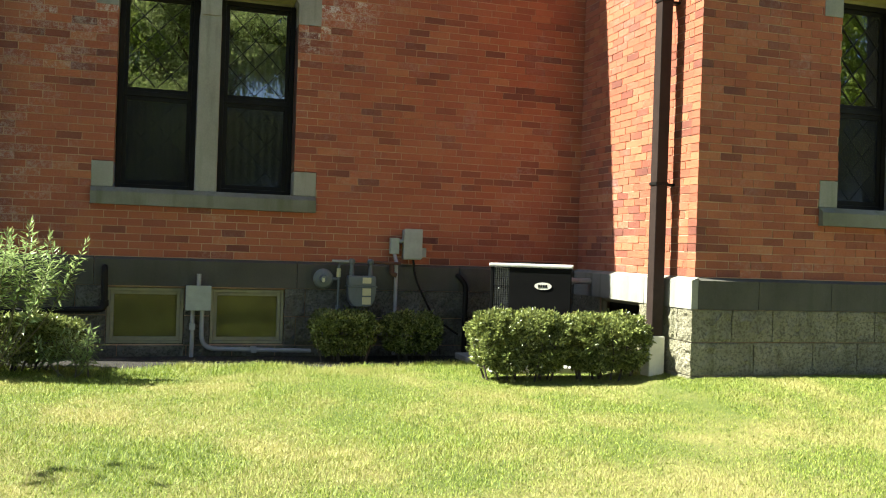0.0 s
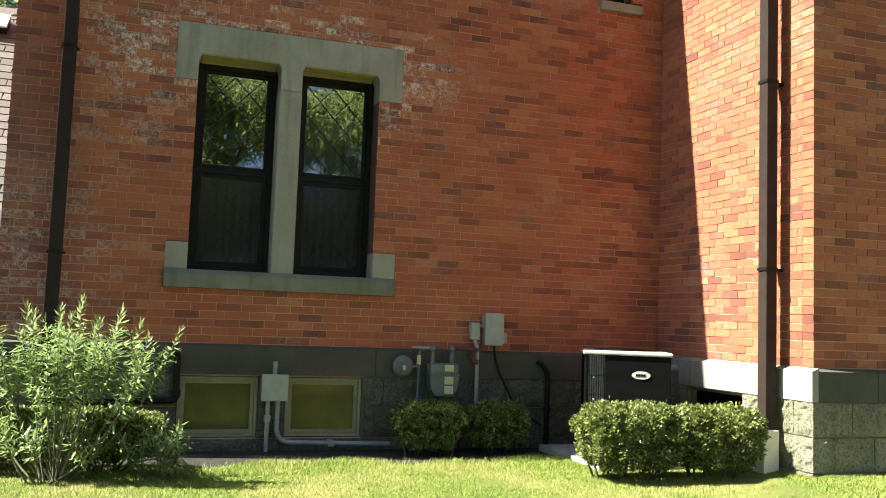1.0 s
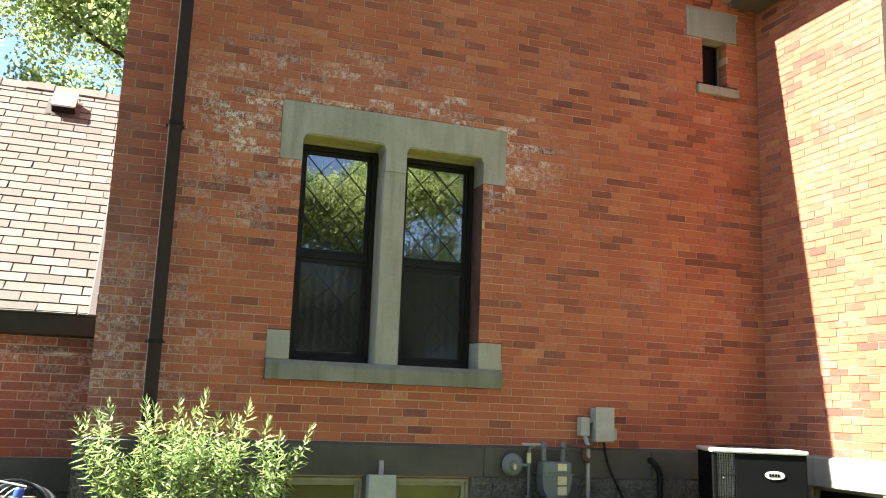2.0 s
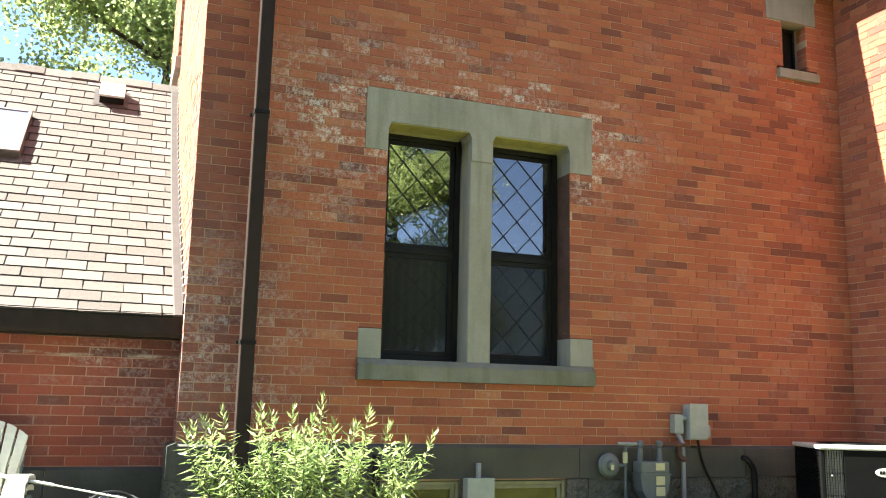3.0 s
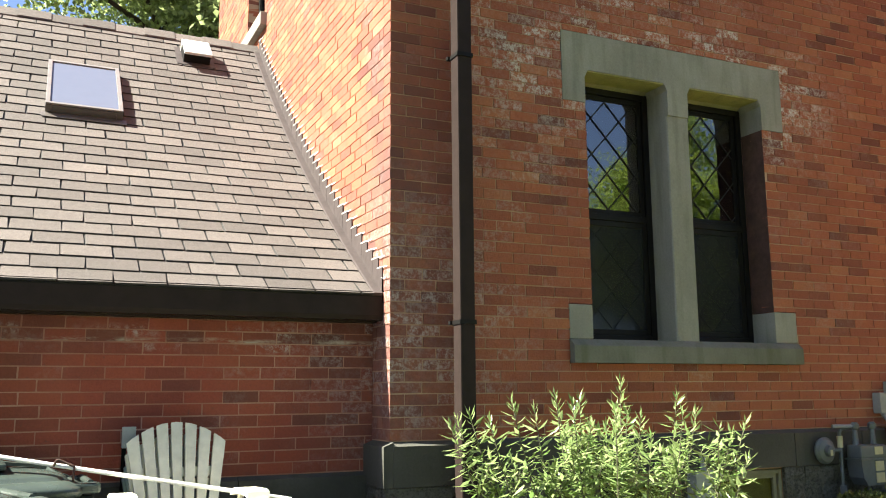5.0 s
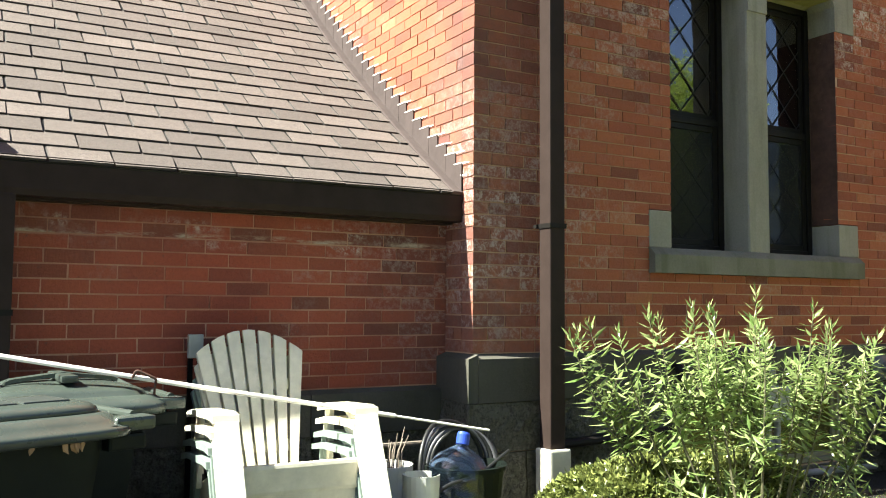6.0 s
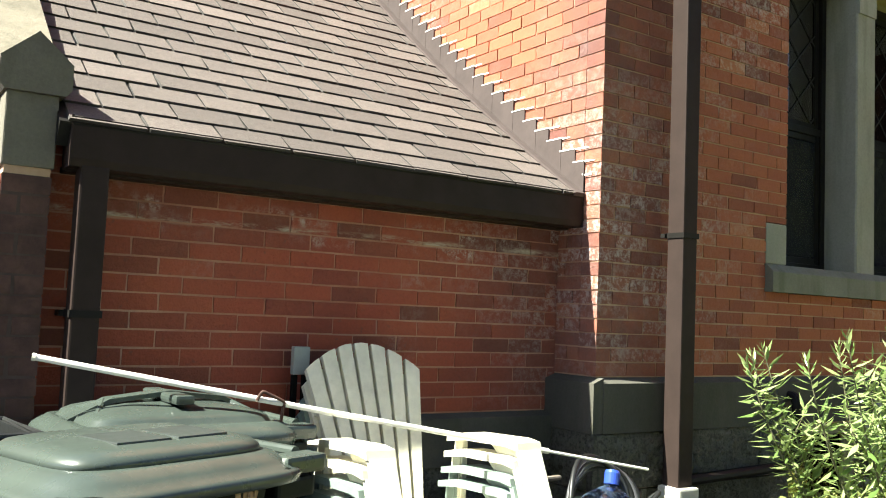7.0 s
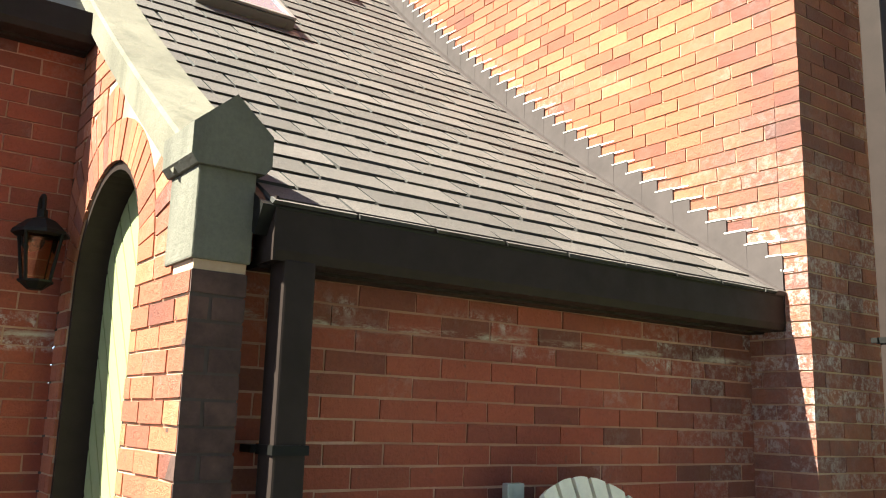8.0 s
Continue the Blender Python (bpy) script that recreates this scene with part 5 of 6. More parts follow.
# ---- wheeled bins ----
M_BIN = plain("dark_green_bin_plastic", (0.007, 0.011, 0.009), 0.5, var=0.3, scale=5, shine=0.15)
M_LID = plain("faded_green_lid_plastic", (0.052, 0.066, 0.057), 0.28, var=0.32, scale=5)
M_LID_GREY = plain("grey_label_plastic", (0.034, 0.042, 0.038), 0.45, var=0.3)
M_BIN_DARK = plain("black_bin_plastic", (0.012, 0.013, 0.013), 0.45)


def loft(rings, n=56, power=0.27):
    """Stacks rounded rectangles (z, half x, half y) into one closed shell."""
    bm = bmesh.new()
    rows = []
    for z, a, b in rings:
        row = []
        for k in range(n):
            c, s = math.cos(2 * math.pi * k / n), math.sin(2 * math.pi * k / n)
            row.append(bm.verts.new((math.copysign(abs(c) ** power, c) * a, math.copysign(abs(s) ** power, s) * b, z)))
        rows.append(row)
    for p, q in zip(rows, rows[1:]):
        for k in range(n):
            bm.faces.new((p[k], p[(k + 1) % n], q[(k + 1) % n], q[k]))
    bm.faces.new(rows[0][::-1])
    bm.faces.new(rows[-1])
    return bm


def wheeled_bin(m, label, strap):
    """The hinge and handle are at local +x."""
    b = tagged(empty("wheeled_bin", m), label, "wheeled bin", "wheeled bins")
    bm = bmesh.new()
    low = [bm.verts.new((x, y, 0.06)) for x, y in ((-0.24, -0.22), (0.20, -0.22), (0.20, 0.22), (-0.24, 0.22))]
    top = [bm.verts.new((x, y, 0.82)) for x, y in ((-0.35, -0.285), (0.29, -0.285), (0.29, 0.285), (-0.35, 0.285))]
    bm.faces.new(low[::-1])
    for i in range(4):
        bm.faces.new((low[i], low[(i + 1) % 4], top[(i + 1) % 4], top[i]))
    bmesh.ops.bevel(bm, geom=[e for e in bm.edges if abs(e.verts[0].co.z - e.verts[1].co.z) > 0.3], offset=0.05, segments=4, affect="EDGES")
    part("body", bm, M_BIN, b)
    part("rim", box(-0.37, 0.31, -0.305, 0.305, 0.79, 0.83, 0.012), M_BIN, b)
    if strap:
        lid = part("lid", loft([(0.785, 0.385, 0.315), (0.79, 0.40, 0.328), (0.822, 0.405, 0.332), (0.834, 0.398, 0.325), (0.846, 0.385, 0.31), (0.866, 0.355, 0.283), (0.869, 0.335, 0.268), (0.864, 0.330, 0.262), (0.866, 0.325, 0.257), (0.884, 0.315, 0.247), (0.897, 0.29, 0.225), (0.912, 0.235, 0.175), (0.922, 0.16, 0.11), (0.925, 0.07, 0.05)]), M_LID, b, smooth=True)
        part("lid_strap", prism([(-0.34, 0.86), (-0.2, 0.922), (0.0, 0.945), (0.2, 0.922), (0.34, 0.86), (0.345, 0.872), (0.21, 0.937), (0.0, 0.962), (-0.21, 0.937), (-0.345, 0.872)], -0.04, 0.04), M_LID, lid)
        part("cross_strap", box(-0.035, 0.035, -0.19, 0.15, 0.925, 0.958, 0.012), M_LID, lid)
        for s in (-1, 1):
            part("lid_rib", tube([(s * 0.30, -0.18, 0.872), (s * 0.22, 0.0, 0.925), (s * 0.30, 0.18, 0.872)], 0.012, 8), M_LID, lid)
    else:
        lid = part("lid", loft([(0.785, 0.385, 0.315), (0.79, 0.40, 0.328), (0.812, 0.405, 0.332), (0.822, 0.398, 0.326), (0.826, 0.386, 0.314), (0.846, 0.36, 0.29), (0.866, 0.335, 0.268), (0.874, 0.30, 0.235), (0.876, 0.1, 0.08)], power=0.36), M_LID, b, smooth=True)
        part("lid_crown", loft([(0.868, 0.312, 0.244), (0.888, 0.304, 0.238), (0.902, 0.286, 0.222), (0.911, 0.24, 0.185), (0.917, 0.16, 0.11), (0.919, 0.07, 0.05)], power=0.4), M_LID, lid, smooth=True)
        for x0 in (-0.15, 0.035):
            part("lid_panel", box(x0, x0 + 0.165, -0.15, 0.03, 0.9, 0.9195, 0.004), M_LID_GREY, lid)
    for s in (-1, 1):
        part("hinge_lug", box(0.31, 0.47, s * 0.24 - 0.045, s * 0.24 + 0.045, 0.80, 0.852, 0.014), M_LID, b)
        part("handle_arm", box(0.29, 0.44, s * 0.24 - 0.03, s * 0.24 + 0.03, 0.73, 0.79, 0.012), M_BIN, b)
    part("handle", tube([(0.43, -0.19, 0.845), (0.43, 0.19, 0.845)], 0.018), M_LID, b)
    for s in (-1, 1):
        w = part("wheel", lathe([(0.03, -0.025), (0.115, -0.025), (0.125, -0.015), (0.125, 0.015), (0.115, 0.025), (0.03, 0.025)], 20), M_BIN_DARK, b)
        w.matrix_basis = pose(0.24, s * 0.26, 0.125, 90)
    part("axle", tube([(0.24, -0.25, 0.125), (0.24, 0.25, 0.125)], 0.012), M_BIN_DARK, b)
    return b


wheeled_bin(pose(-4.66, 8.27, -0.02, 0, 0, 20), "dark green wheeled bin with a domed lid and dry leaves", False)
wheeled_bin(pose(-4.36, 9.0, -0.02, 0, 0, 4), "dark green wheeled bin with a strapped lid against the lean-to", True)
crate = tagged(empty("recycling_box", pose(-5.08, 9.0, 0.0, 0, 0, 8)), "open black plastic recycling box", "recycling box")
bm = bmesh.new()
for a, b, c, d in ((-0.25, 0.25, -0.2, -0.19), (-0.25, 0.25, 0.19, 0.2), (-0.25, -0.24, -0.189, 0.189), (0.24, 0.25, -0.189, 0.189), (-0.25, 0.25, -0.2, 0.2)):
    add_box(bm, a, b, c, d, 0.0, 0.03 if a == -0.25 and c == -0.2 and d == 0.2 else 0.82)
part("body", bm, M_BIN_DARK, crate)
part("rim", tube([(-0.26, -0.21, 0.82), (0.26, -0.21, 0.82), (0.26, 0.21, 0.82), (-0.26, 0.21, 0.82), (-0.26, -0.21, 0.82)], 0.012, 8, False), M_BIN_DARK, crate)
# dry leaves caught under the lid
M_DRY = plain("dry_leaf", (0.46, 0.29, 0.13), 0.8, var=0.5)
rnd = random.Random(8)
for k in range(8):
    t = (0.12, 0.15, 0.18, 0.30, 0.40, 0.43, 0.45, 0.47)[k]
    base = Vector((-4.66, 8.27, -0.02)) + Matrix.Rotation(radians(20), 3, "Z") @ Vector((-0.30 + t, -0.302, 0.80))
    bm = bmesh.new()
    pts = [(0, 0, 0), (0.018, -0.006, -0.02), (0.012, 0.004, -0.045), (0, -0.004, -0.065), (-0.014, 0.005, -0.042), (-0.016, -0.006, -0.018)]
    up = [bm.verts.new(p) for p in pts]
    lo = [bm.verts.new((p[0], p[1] - 0.002, p[2])) for p in pts]
    bm.faces.new(up)
    bm.faces.new(lo[::-1])
    for i in range(6):
        bm.faces.new((up[i], lo[i], lo[(i + 1) % 6], up[(i + 1) % 6]))
    leaf = part("dry_leaf", bm, M_DRY)
    leaf.matrix_basis = Matrix.Translation(base + Vector((0, -0.012, -0.005))) @ pose(0, 0, 0, rnd.uniform(-20, 20), rnd.uniform(-30, 30), rnd.uniform(0, 90)) @ Matrix.Scale(rnd.uniform(0.5, 0.75), 4)
    tagged(leaf, "curled brown dry leaf under the bin lid", "leaf", "dry leaves")

# ---- pole, hook, folded table, tank, hose, bottle ----
M_POLE = plain("white_coated_pole", (0.78, 0.76, 0.72), 0.45)
A, B = Vector((-4.81, 8.95, 1.057)), Vector((-2.47, 8.44, 0.635))
rod = tagged(empty("long_pole"), "long white pole lying across bins and chair", "pole")
part("rod", tube([A, A.lerp(B, 0.4) - Vector((0, 0, 0.004)), A.lerp(B, 0.8)], 0.011, 10), M_POLE, rod)
part("thin_end", tube([A.lerp(B, 0.8), B], 0.006, 8), M_POLE, rod)
part("tip", tube([A + (A - B).normalized() * 0.012, A], 0.013, 10), M_WHITE, rod)
K = A.lerp(B, 0.325)
hook = part("hook", tube(bend([K + Vector((-0.05, 0, 0.0)), K + Vector((-0.035, -0.01, 0.035)), K + Vector((0.05, -0.02, -0.005)), K + Vector((0.045, -0.015, -0.03)), K + Vector((0.045, 0.03, -0.2))], 0.012, 4), 0.006, 8), M_RUST, rod, "bent wire hook")

fold = tagged(empty("folded_table", pose(-3.695, 9.32, 0.0)), "folded table with a pale top edge leaning on the wall", "folded table")
part("top_edge", box(-0.038, 0.038, -0.02, 0.012, 0.97, 1.09, 0.004), M_GREY, fold)
for x in (-0.036, 0.012):
    part("leg", box(x, x + 0.024, -0.015, 0.01, 0.0, 0.968, 0.004), M_AC, fold)

M_TANK = plain("white_tank_paint", (0.66, 0.66, 0.64), 0.35, var=0.15)
tank = tagged(empty("propane_tank", pose(-2.86, 8.42, 0.0)), "white propane tank with a collar guard", "propane tank")
part("shell", lathe([(0.10, 0.0), (0.105, 0.03), (0.145, 0.06), (0.152, 0.10), (0.152, 0.26), (0.14, 0.305), (0.10, 0.335), (0.05, 0.345)], 28), M_TANK, tank, smooth=True)
bm = bmesh.new()
ring = [(0.085 * math.cos(a), 0.085 * math.sin(a)) for a in (math.pi * (0.15 + 1.7 * k / 20) for k in range(21))]
for (x0, y0), (x1, y1) in zip(ring, ring[1:]):
    v = [bm.verts.new(p) for p in ((x0, y0, 0.325), (x1, y1, 0.325), (x1 * 1.04, y1 * 1.04, 0.46), (x0 * 1.04, y0 * 1.04, 0.46), (x0 * 0.96, y0 * 0.96, 0.325), (x1 * 0.96, y1 * 0.96, 0.325), (x1, y1, 0.46), (x0, y0, 0.46))]
    for f in ((0, 1, 2, 3), (7, 6, 5, 4), (3, 2, 6, 7), (0, 4, 5, 1)):
        bm.faces.new([v[i] for i in f])
bmesh.ops.remove_doubles(bm, verts=bm.verts, dist=0.0005)
part("collar", bm, M_TANK, tank)
part("valve", tube([(0, 0, 0.34), (0, 0, 0.42)], [0.022, 0.016], 10), M_TAG, tank)
part("hand_wheel", lathe([(0.01, 0.42), (0.03, 0.425), (0.03, 0.44), (0.01, 0.445)], 12), M_BIN_DARK, tank)

tub = tagged(empty("garden_tub", pose(-2.50, 8.62, 0.0)), "dark green open tub holding a hose and bottle", "tub")
part("wall", lathe([(0.15, 0.0), (0.16, 0.005), (0.205, 0.43), (0.215, 0.43), (0.215, 0.45), (0.19, 0.45), (0.145, 0.03), (0.02, 0.03)], 28), M_BIN, tub, smooth=False)
hose = tagged(empty("garden_hose", pose(-2.53, 8.66, 0.40)), "coiled black and grey garden hose in the tub", "hose")
rnd = random.Random(4)
M_HOSE = plain("grey_hose", (0.10, 0.10, 0.11), 0.4)
for k in range(5):
    r = 0.245 - 0.016 * k
    tl = (76, 4 * k, 20 - 9 * k)
    mm = pose(0.03 * k - 0.03, 0.02 * k - 0.02, 0.02, *tl)
    part("coil", tube([mm @ Vector((r * math.cos(a), r * math.sin(a), 0.01 * math.sin(3 * a))) for a in (2 * math.pi * i / 32 for i in range(33))], 0.012, 8, False), M_HOSE if k % 2 else M_BIN_DARK, hose, smooth=True)
part("loose_end", tube(bend([(0.20, 0.0, 0.0), (0.26, -0.12, 0.12), (0.02, -0.2, 0.02), (-0.2, -0.26, 0.0), (-0.42, -0.32, -0.09)], 0.05), 0.009, 8), M_BIN_DARK, hose)


M_JUG = glass_material("clear_blue_bottle", (0.74, 0.83, 0.95), 1.8)
jug_nodes = M_JUG.node_tree
body = jug_nodes.nodes.new("ShaderNodeBsdfTranslucent")
body.inputs[0].default_value = (0.42, 0.58, 0.85, 1)
blend = jug_nodes.nodes.new("ShaderNodeMixShader")
blend.inputs[0].default_value = 0.16
jug_out = jug_nodes.nodes["Material Output"]
jug_nodes.links.new(jug_out.inputs[0].links[0].from_socket, blend.inputs[1])
jug_nodes.links.new(body.outputs[0], blend.inputs[2])
jug_nodes.links.new(blend.outputs[0], jug_out.inputs[0])
M_CAP = plain("blue_cap", (0.03, 0.07, 0.45), 0.35)
jug = tagged(empty("water_bottle", pose(-2.60, 8.55, 0.29, -8, 14, 0)), "translucent blue water bottle with a blue cap", "water bottle")
part("bottle", lathe([(0.12, -0.10), (0.15, -0.09), (0.158, -0.04), (0.15, -0.03), (0.158, -0.02), (0.158, 0.03), (0.15, 0.04), (0.158, 0.05), (0.158, 0.12), (0.148, 0.165), (0.11, 0.215), (0.055, 0.25), (0.03, 0.262), (0.028, 0.30)], 32), M_JUG, jug, smooth=True)
part("cap", lathe([(0.033, 0.272), (0.034, 0.32), (0.028, 0.332), (0.01, 0.335)], 20), M_CAP, jug)

# odds and ends behind the tub
M_WOOD = plain("grey_weathered_wood", (0.24, 0.20, 0.16), 0.9, var=0.4, relief=0.5)
stick = part("wooden_stake", tube([(-3.0, 8.92, 0.52), (-2.45, 9.02, 0.50)], 0.012, 8), M_WOOD)
tagged(stick, "weathered wooden stake resting behind the tub", "stake")
pot = tagged(empty("plant_pot", pose(-2.86, 8.78, 0.0)), "stained white pail with dry stems", "pail")
part("pail", lathe([(0.10, 0.0), (0.125, 0.42), (0.132, 0.42), (0.132, 0.45), (0.118, 0.45), (0.095, 0.05)], 20), M_TANK, pot)
bm = bmesh.new()
rnd = random.Random(12)
for k in range(14):
    a, r = rnd.uniform(0, 6.28), rnd.uniform(0.02, 0.08)
    add_tube(bm, [(r * math.cos(a), r * math.sin(a), 0.1), (r * 1.5 * math.cos(a), r * 1.5 * math.sin(a), 0.5), (r * 2.2 * math.cos(a), r * 2.2 * math.sin(a), 0.5 + rnd.uniform(0.03, 0.12))], [0.006, 0.004, 0.002], 5)
part("dry_twigs", bm, M_WOOD, pot)

# ---- plants ----
def leaf_mesh(name, base, along, across, length, width, material, parent=None, fold=0.25):
    """Many leaves as folded four-point blades. base, along, across: (n, 3) arrays; length, width: (n,)."""
    n = len(base)
    up = np.cross(along, across)
    mid = base + along * (length * 0.45)[:, None]
    v = np.empty((n, 4, 3))
    v[:, 0] = base
    v[:, 1] = mid + across * (width / 2)[:, None] + up * (width * fold)[:, None]
    v[:, 2] = base + along * length[:, None]
    v[:, 3] = mid - across * (width / 2)[:, None] + up * (width * fold)[:, None]
    me = bpy.data.meshes.new(name)
    me.vertices.add(n * 4)
    me.vertices.foreach_set("co", v.ravel())
    idx = np.arange(n)[:, None] * 4
    tri = np.concatenate([idx + np.array([[0, 1, 2]]), idx + np.array([[0, 2, 3]])], axis=1).ravel()
    me.loops.add(n * 6)
    me.loops.foreach_set("vertex_index", tri)
    me.polygons.add(n * 2)
    me.polygons.foreach_set("loop_start", np.arange(n * 2) * 3)
    me.update(calc_edges=True)
    me.materials.append(material)
    ob = new(name, me)
    if parent:
        ob.parent = parent
    return ob


def unit(a):
    return a / np.maximum(np.linalg.norm(a, axis=1, keepdims=True), 1e-9)


def scattered(rng, base, out, spread, length, width):
    """Leaf frames that point along out, with some scatter."""
    n = len(base)
    along = unit(out + rng.normal(0, spread, (n, 3)))
    across = unit(np.cross(along, unit(rng.normal(0, 1, (n, 3)) + np.array([0, 0, 0.8]))))
    return base, along, across, rng.uniform(*length, n), rng.uniform(*width, n)


def box_hedge(m, size, count, label, seed, name="hedge", lumps=0.06, mat=M_BOX):
    """A clipped bush: stems and a dense shell of small leaves, with an uneven outline."""
    rng = np.random.default_rng(seed)
    h = tagged(empty(name, m), label, "bush", kind="")
    sx, sy, sz = size
    d = unit(rng.normal(0, 1, (count, 3)))
    d[:, 2] = np.abs(d[:, 2]) * np.where(rng.random(count) < 0.3, -0.8, 1)
    p = np.sign(d) * np.abs(d) ** 0.55
    r = np.where(rng.random(count) < 0.72, rng.uniform(0.86, 1.0, count), rng.uniform(0.3, 0.9, count))
    q = p * r[:, None]
    bump = np.array([noise.noise((a * sx * 6 + seed, b * sy * 6, c * sz * 6)) for a, b, c in p]) * lumps + rng.uniform(0, 0.03, count) * (rng.random(count) < 0.15)
    pos = q * np.array([sx / 2, sy / 2, sz / 2]) * 0.96 + d * bump[:, None]
    pos[:, :2] *= (0.80 + 0.2 * np.clip((pos[:, 2:3] / sz + 0.5) / 0.5, 0, 1))
    pos[:, 2] += sz / 2 + 0.05
    keep = pos[:, 2] > 0.03
    pos, d = pos[keep], d[keep]
    leaf_mesh("foliage", *scattered(rng, pos, d + np.array([0, 0, 0.15]), 0.9, (0.026, 0.042), (0.015, 0.023)), mat, h)
    for k in range(int(6 + sx * 5)):
        x, y = rng.uniform(-sx * 0.42, sx * 0.42), rng.uniform(-sy * 0.3, sy * 0.3)
        part("stem", tube([(x * 0.8, y * 0.6, -0.03), (x, y, sz * 0.4), (x * 1.1 + rng.uniform(-0.06, 0.06), y * 1.25, sz * 0.9)], [0.012, 0.007, 0.003], 5), M_BARK, h)
    return h


box_hedge(pose(2.94, 7.24, ground_z(2.9, 7.2)), (0.92, 0.62, 0.565), 24000, "clipped boxwood bush on the lawn edge in sunlight", 3, lumps=0.07)
box_hedge(pose(3.72, 7.20, ground_z(3.7, 7.2)), (0.84, 0.58, 0.545), 21000, "clipped boxwood bush beside the tall downspout", 9, lumps=0.07)
box_hedge(pose(-1.47, 8.14, 0.0), (1.55, 0.55, 0.41), 20000, "low sunlit boxwood bush below the tall shrub", 4)
box_hedge(pose(1.63, 8.66, 0.0), (0.66, 0.5, 0.44), 11000, "dark clipped bush in front of the gas meter", 5)
box_hedge(pose(2.34, 8.74, 0.0), (0.62, 0.46, 0.42), 10000, "dark clipped bush in the wall's shade", 6)
box_hedge(pose(-1.95, 8.45, 0.0), (0.34, 0.3, 0.26), 2600, "small yellow-green plant beside the white boot", 7)


def willow_shrub(m, stems, height, label, seed, reach=0.9):
    """Bare lower stems that fan out into upright shoots ringed with long pointed leaves."""
    rng = np.random.default_rng(seed)
    s = tagged(empty("leafy_shrub", m), label, "shrub")
    bm = bmesh.new()
    base, out, size = [], [], []
    for k in range(stems):
        a = 2 * math.pi * (k + rng.uniform(-0.3, 0.3)) * 0.382
        lean = reach * math.sqrt((k + 0.5) / stems) * rng.uniform(0.8, 1.1)
        h = height * (1.02 - 0.24 * (lean / reach) ** 2) * rng.uniform(0.88, 1.02)
        foot = np.array([0.14 * math.cos(a) * rng.random(), 0.12 * math.sin(a) * rng.random(), 0.0])
        tip = np.array([math.cos(a) * lean, math.sin(a) * lean * 0.42 + 0.06 - 0.36 * math.cos(a) * lean, h])
        ctrl = foot * 0.3 + tip * np.array([0.72, 0.72, 0.38])
        curve = lambda t, foot=foot, tip=tip, ctrl=ctrl: foot * (1 - t) ** 2 + ctrl * 2 * t * (1 - t) + tip * t * t
        add_tube(bm, [curve(t) for t in np.linspace(0, 1, 8)], [0.008, 0.007, 0.007, 0.006, 0.005, 0.004, 0.003, 0.0015], 5)
        shoots = [(curve, 0.52, h * 0.56)]
        for j in range(rng.integers(1, 4)):
            p0 = curve(rng.uniform(0.5, 0.8))
            b = rng.uniform(0, 2 * math.pi)
            p1 = p0 + np.array([math.cos(b) * 0.13, math.sin(b) * 0.10, rng.uniform(0.14, 0.30)])
            add_tube(bm, [p0, (p0 + p1) / 2 + np.array([math.cos(b) * 0.02, 0, -0.01]), p1], [0.004, 0.003, 0.0015], 5)
            shoots.append((lambda t, p0=p0, p1=p1: p0 * (1 - t) + p1 * t, 0.05, float(np.linalg.norm(p1 - p0))))
        for f, t0, length in shoots:
            n = int(length / 0.0088)
            for i in range(n):
                t = t0 + (1 - t0) * (i + 0.5) / n
                p = f(t)
                ax = unit((f(min(t + 0.02, 1.0)) - f(t - 0.03))[None])[0]
                g = i * 2.4 + rng.uniform(-0.4, 0.4)
                ref = unit(np.cross(ax, [0.3, 1, 0.1])[None])[0]
                radial = ref * math.cos(g) + np.cross(ax, ref) * math.sin(g)
                near = max(0.0, (t - 0.9) / 0.1)
                base.append(p)
                out.append(radial * (1.0 - 0.55 * near) + ax * (0.22 + 1.0 * near) + np.array([0, 0, rng.uniform(-0.5, 0.45) * (1 - near)]) + rng.normal(0, 0.22, 3) * (1 - near))
                size.append((0.06 + 0.055 * rng.random()) * (1.0 - 0.4 * near))
    base, out, size = np.array(base), unit(np.array(out)), np.array(size)
    n = len(base)
    across = unit(np.cross(out, unit(rng.normal(0, 0.3, (n, 3)) + np.array([0, 0, 1.0]))))
    leaf_mesh("foliage", base, out, across, size, size * rng.uniform(0.17, 0.25, n), M_WILLOW, s, 0.18)
    part("branching", bm, M_STEM, s)
    return s


M_STEM = plain("green_stem", (0.10, 0.095, 0.05), 0.8)
willow_shrub(pose(-1.48, 7.74, 0.0), 24, 1.35, "tall leafy shrub with narrow bright green leaves", 11, 0.88)
willow_shrub(pose(-1.55, 7.62, 0.0), 7, 0.42, "low young leafy shoots round the shrub's foot", 6, 0.5)
willow_shrub(pose(-0.75, 7.72, 0.0), 6, 0.2, "small weeds at the lawn's edge", 8, 0.3)

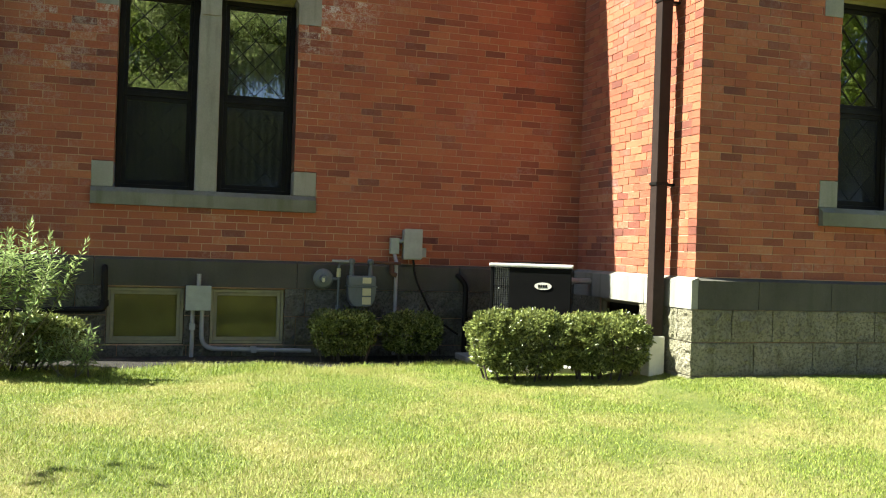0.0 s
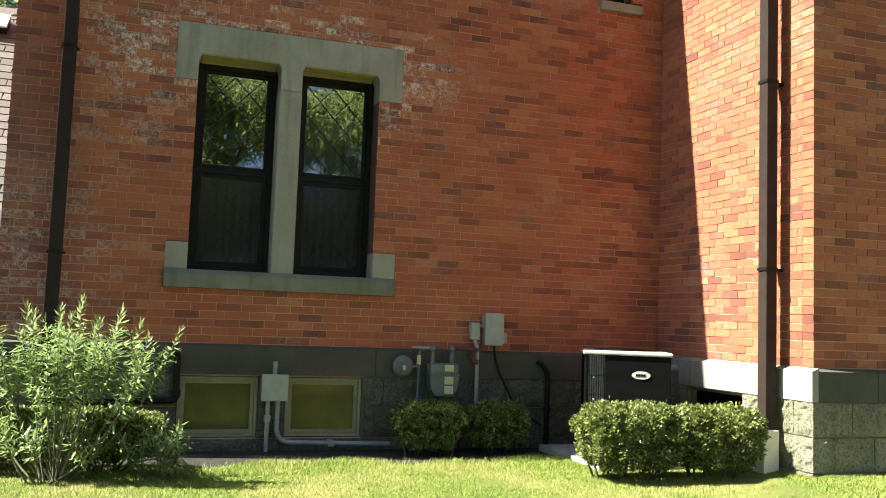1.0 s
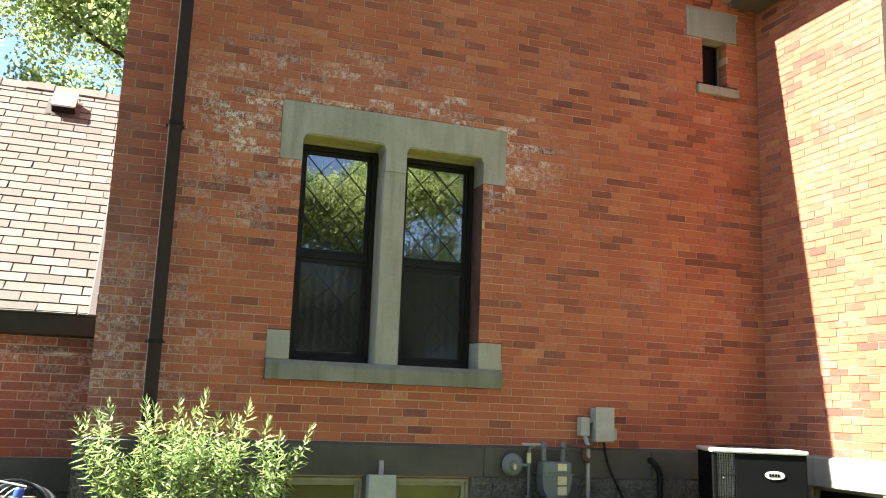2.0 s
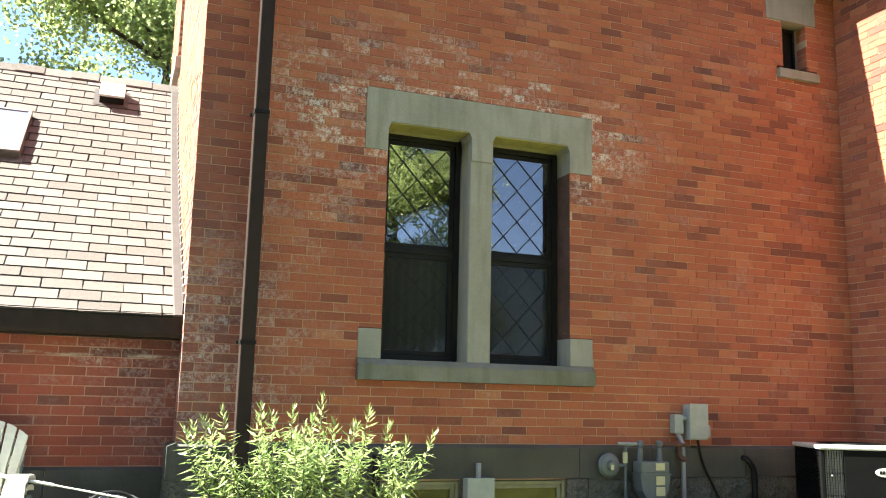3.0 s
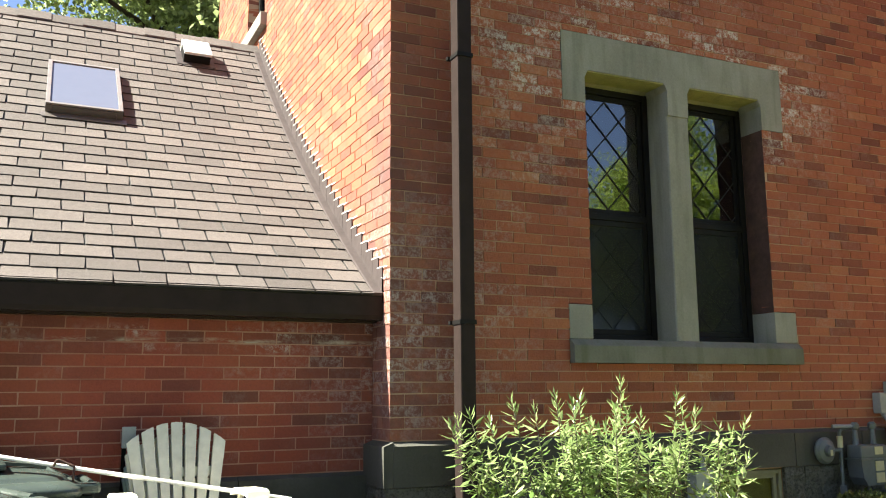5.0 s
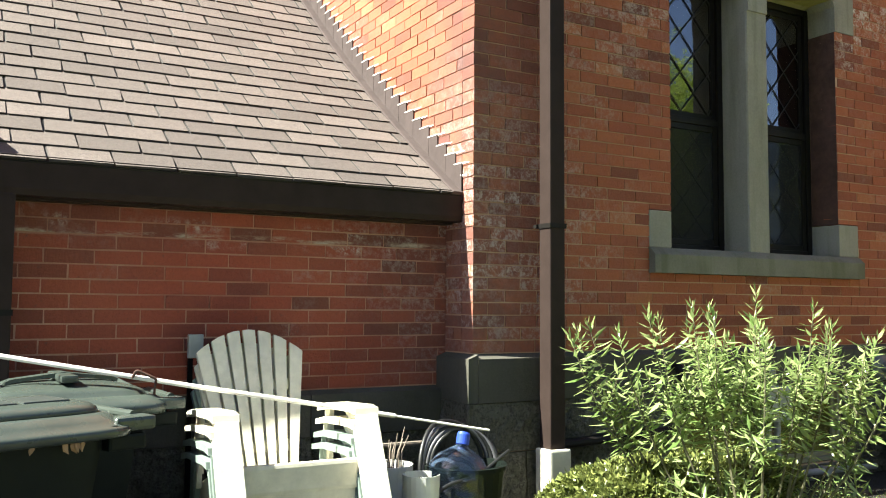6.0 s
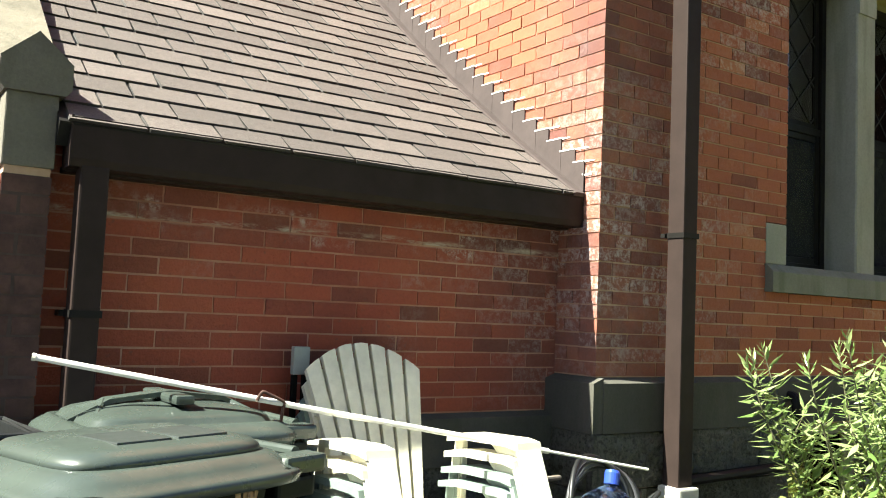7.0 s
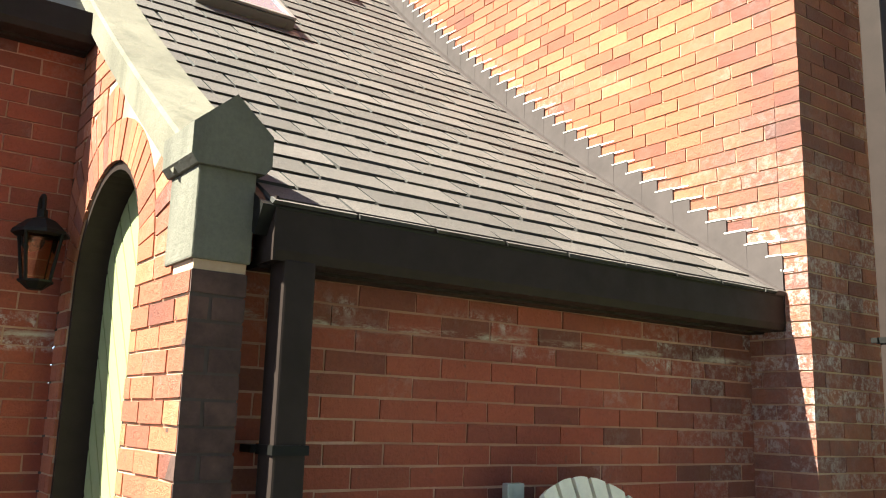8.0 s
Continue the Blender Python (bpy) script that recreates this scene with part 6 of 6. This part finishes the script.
# lawn blades
def lawn(count, x0, x1, y0, y1, seed):
    rng = np.random.default_rng(seed)
    x, y = rng.uniform(x0, x1, count), y0 + (y1 - y0) * rng.random(count) ** 0.6
    edge = 8.24 + 0.09 * np.sin(x * 3.1) + 0.06 * np.sin(x * 7.7 + 1.0) + rng.normal(0, 0.06, count)
    keep = (y < edge) & ~((x > RIGHT_X - 0.05) & (y > WING_Y - 0.08)) & ~((x < -2.0) & (y > 7.6))
    x, y = x[keep], y[keep]
    n = len(x)
    z = np.array([ground_z(a, b) for a, b in zip(x, y)]) - 0.004
    patch = np.array([noise.noise((a * 0.9, b * 0.9, 9.0)) for a, b in zip(x, y)])
    h = rng.uniform(0.011, 0.026, n) * (1 + 0.5 * patch) * np.where(y > 7.75, 1.5, 1.0) * np.where(y > 8.15, 1.6, 1.0)
    a = rng.uniform(0, 2 * math.pi, n)
    lean = rng.uniform(0.3, 1.3, n)[:, None]
    along = unit(np.stack([np.cos(a), np.sin(a), np.zeros(n)], 1) * lean + np.array([0, 0, 1.0]))
    across = np.stack([-np.sin(a), np.cos(a), np.zeros(n)], 1)
    base = np.stack([x, y, z], 1)
    w = rng.uniform(0.0018, 0.0038, n)
    v = np.stack([base - across * w[:, None], base + across * w[:, None], base + along * (h * 1.2)[:, None]], 1)
    me = bpy.data.meshes.new("grass")
    me.vertices.add(n * 3)
    me.vertices.foreach_set("co", v.ravel())
    me.loops.add(n * 3)
    me.loops.foreach_set("vertex_index", np.arange(n * 3))
    me.polygons.add(n)
    me.polygons.foreach_set("loop_start", np.arange(n) * 3)
    me.update(calc_edges=True)
    me.materials.append(M_GRASS)
    return tagged(new("grass", me), "mown sunlit lawn grass with dry yellowish patches", "grass", kind="stuff")


lawn(850000, -2.95, 8.4, 0.4, 8.5, 21)


# ---- trees ----
def tree_parts(seed, height, spread, leaves, leaf_size, mat=M_MAPLE):
    rng = np.random.default_rng(seed)
    t = empty("tree")
    bm = bmesh.new()
    add_tube(bm, [(0, 0, -0.2), (0.05, 0.02, height * 0.2), (-0.05, 0.05, height * 0.5), (0.05, 0, height * 0.85)], [height * 0.028, height * 0.022, height * 0.013, 0.03], 10)
    ends = []
    for k in range(18):
        z0 = height * rng.uniform(0.22, 0.75)
        a = rng.uniform(0, 2 * math.pi)
        reach = spread * rng.uniform(0.55, 1.0) * (1.15 - abs(z0 / height - 0.4))
        end = np.array([math.cos(a) * reach, math.sin(a) * reach, z0 + height * rng.uniform(0.05, 0.28)])
        mid = np.array([end[0] * 0.5, end[1] * 0.5, z0 + (end[2] - z0) * 0.35])
        add_tube(bm, [(0, 0, z0), mid, end], [height * 0.006, height * 0.004, 0.012], 6)
        for f in (0.55, 0.8, 1.0, 1.0):
            ends.append(mid * 2 * f * (1 - f) + end * f * f + np.array([0, 0, z0]) * (1 - f) ** 2 + rng.normal(0, spread * 0.12, 3))
    for k in range(10):
        ends.append(np.array([rng.normal(0, spread * 0.25), rng.normal(0, spread * 0.25), height * rng.uniform(0.8, 1.0)]))
    part("trunk", bm, M_BARK, t)
    ends = np.array(ends)
    tw = ends[rng.integers(0, len(ends), leaves // 10)] + rng.normal(0, 1, (leaves // 10, 3)) * spread * np.array([0.15, 0.15, 0.10])
    pos = tw[rng.integers(0, len(tw), leaves)] + rng.normal(0, leaf_size * 1.2, (leaves, 3))
    out = unit(rng.normal(0, 1, (leaves, 3)) + np.array([0, 0, -0.2]))
    leaf_mesh("crown", *scattered(rng, pos, out, 0.3, (leaf_size * 0.7, leaf_size * 1.3), (leaf_size * 0.6, leaf_size * 1.1)), mat, t)
    return t


M_MAPLE_B = leaf_material("silvery_tree_leaf", (0.05, 0.085, 0.02), (0.38, 0.44, 0.18), 0.4, 0.45)
tree_a = tagged(tree_parts(1, 15.0, 4.6, 75000, 0.14), "tall leafy green maple behind the roof", "tree", "garden trees")
tree_a.matrix_basis = pose(-10.6, 25.0, 0)
copy_thing(tree_a, pose(-13.5, 27.0, -0.5, 0, 0, 130))
copy_thing(tree_a, pose(3.0, 31.0, 0.0, 0, 0, 220))
tree_b = tagged(tree_parts(2, 12.5, 4.0, 90000, 0.12, M_MAPLE_B), "tall tree with silvery green leaves behind the ridge", "tree", "garden trees")
tree_b.matrix_basis = pose(-2.0, 23.5, 0)
copy_thing(tree_a, pose(-17.0, 19.0, 0.0, 0, 0, 40))
# the tree whose shade reaches the lawn
copy_thing(tree_b, pose(-9.8, 1.2, -0.35, 0, 0, 75))
# trees across the lawn, seen in the window glass
for x, y, r in ((-9.0, -14.0, 10), (0.5, -17.0, 80), (8.0, -18.0, 200), (24.5, -19.0, 290), (-18.0, -12.0, 150), (30.0, -6.0, 60), (-3.0, -24.0, 330)):
    copy_thing(tree_a if r % 20 else tree_b, pose(x, y, -0.35, 0, 0, r))

# ---- shingles last ----
S_UP = EXPOSURE * round(s_of_y(11.05) / EXPOSURE)
lay_shingles(roof_low, PORCH_X1 + 0.03, LEFT_X - 0.055, 0.0, S_UP, 200, 41)
lay_shingles(roof_up, -10.0 + 0.02, LEFT_X - 0.055, S_UP, ROOF_LEN, 0, 42)
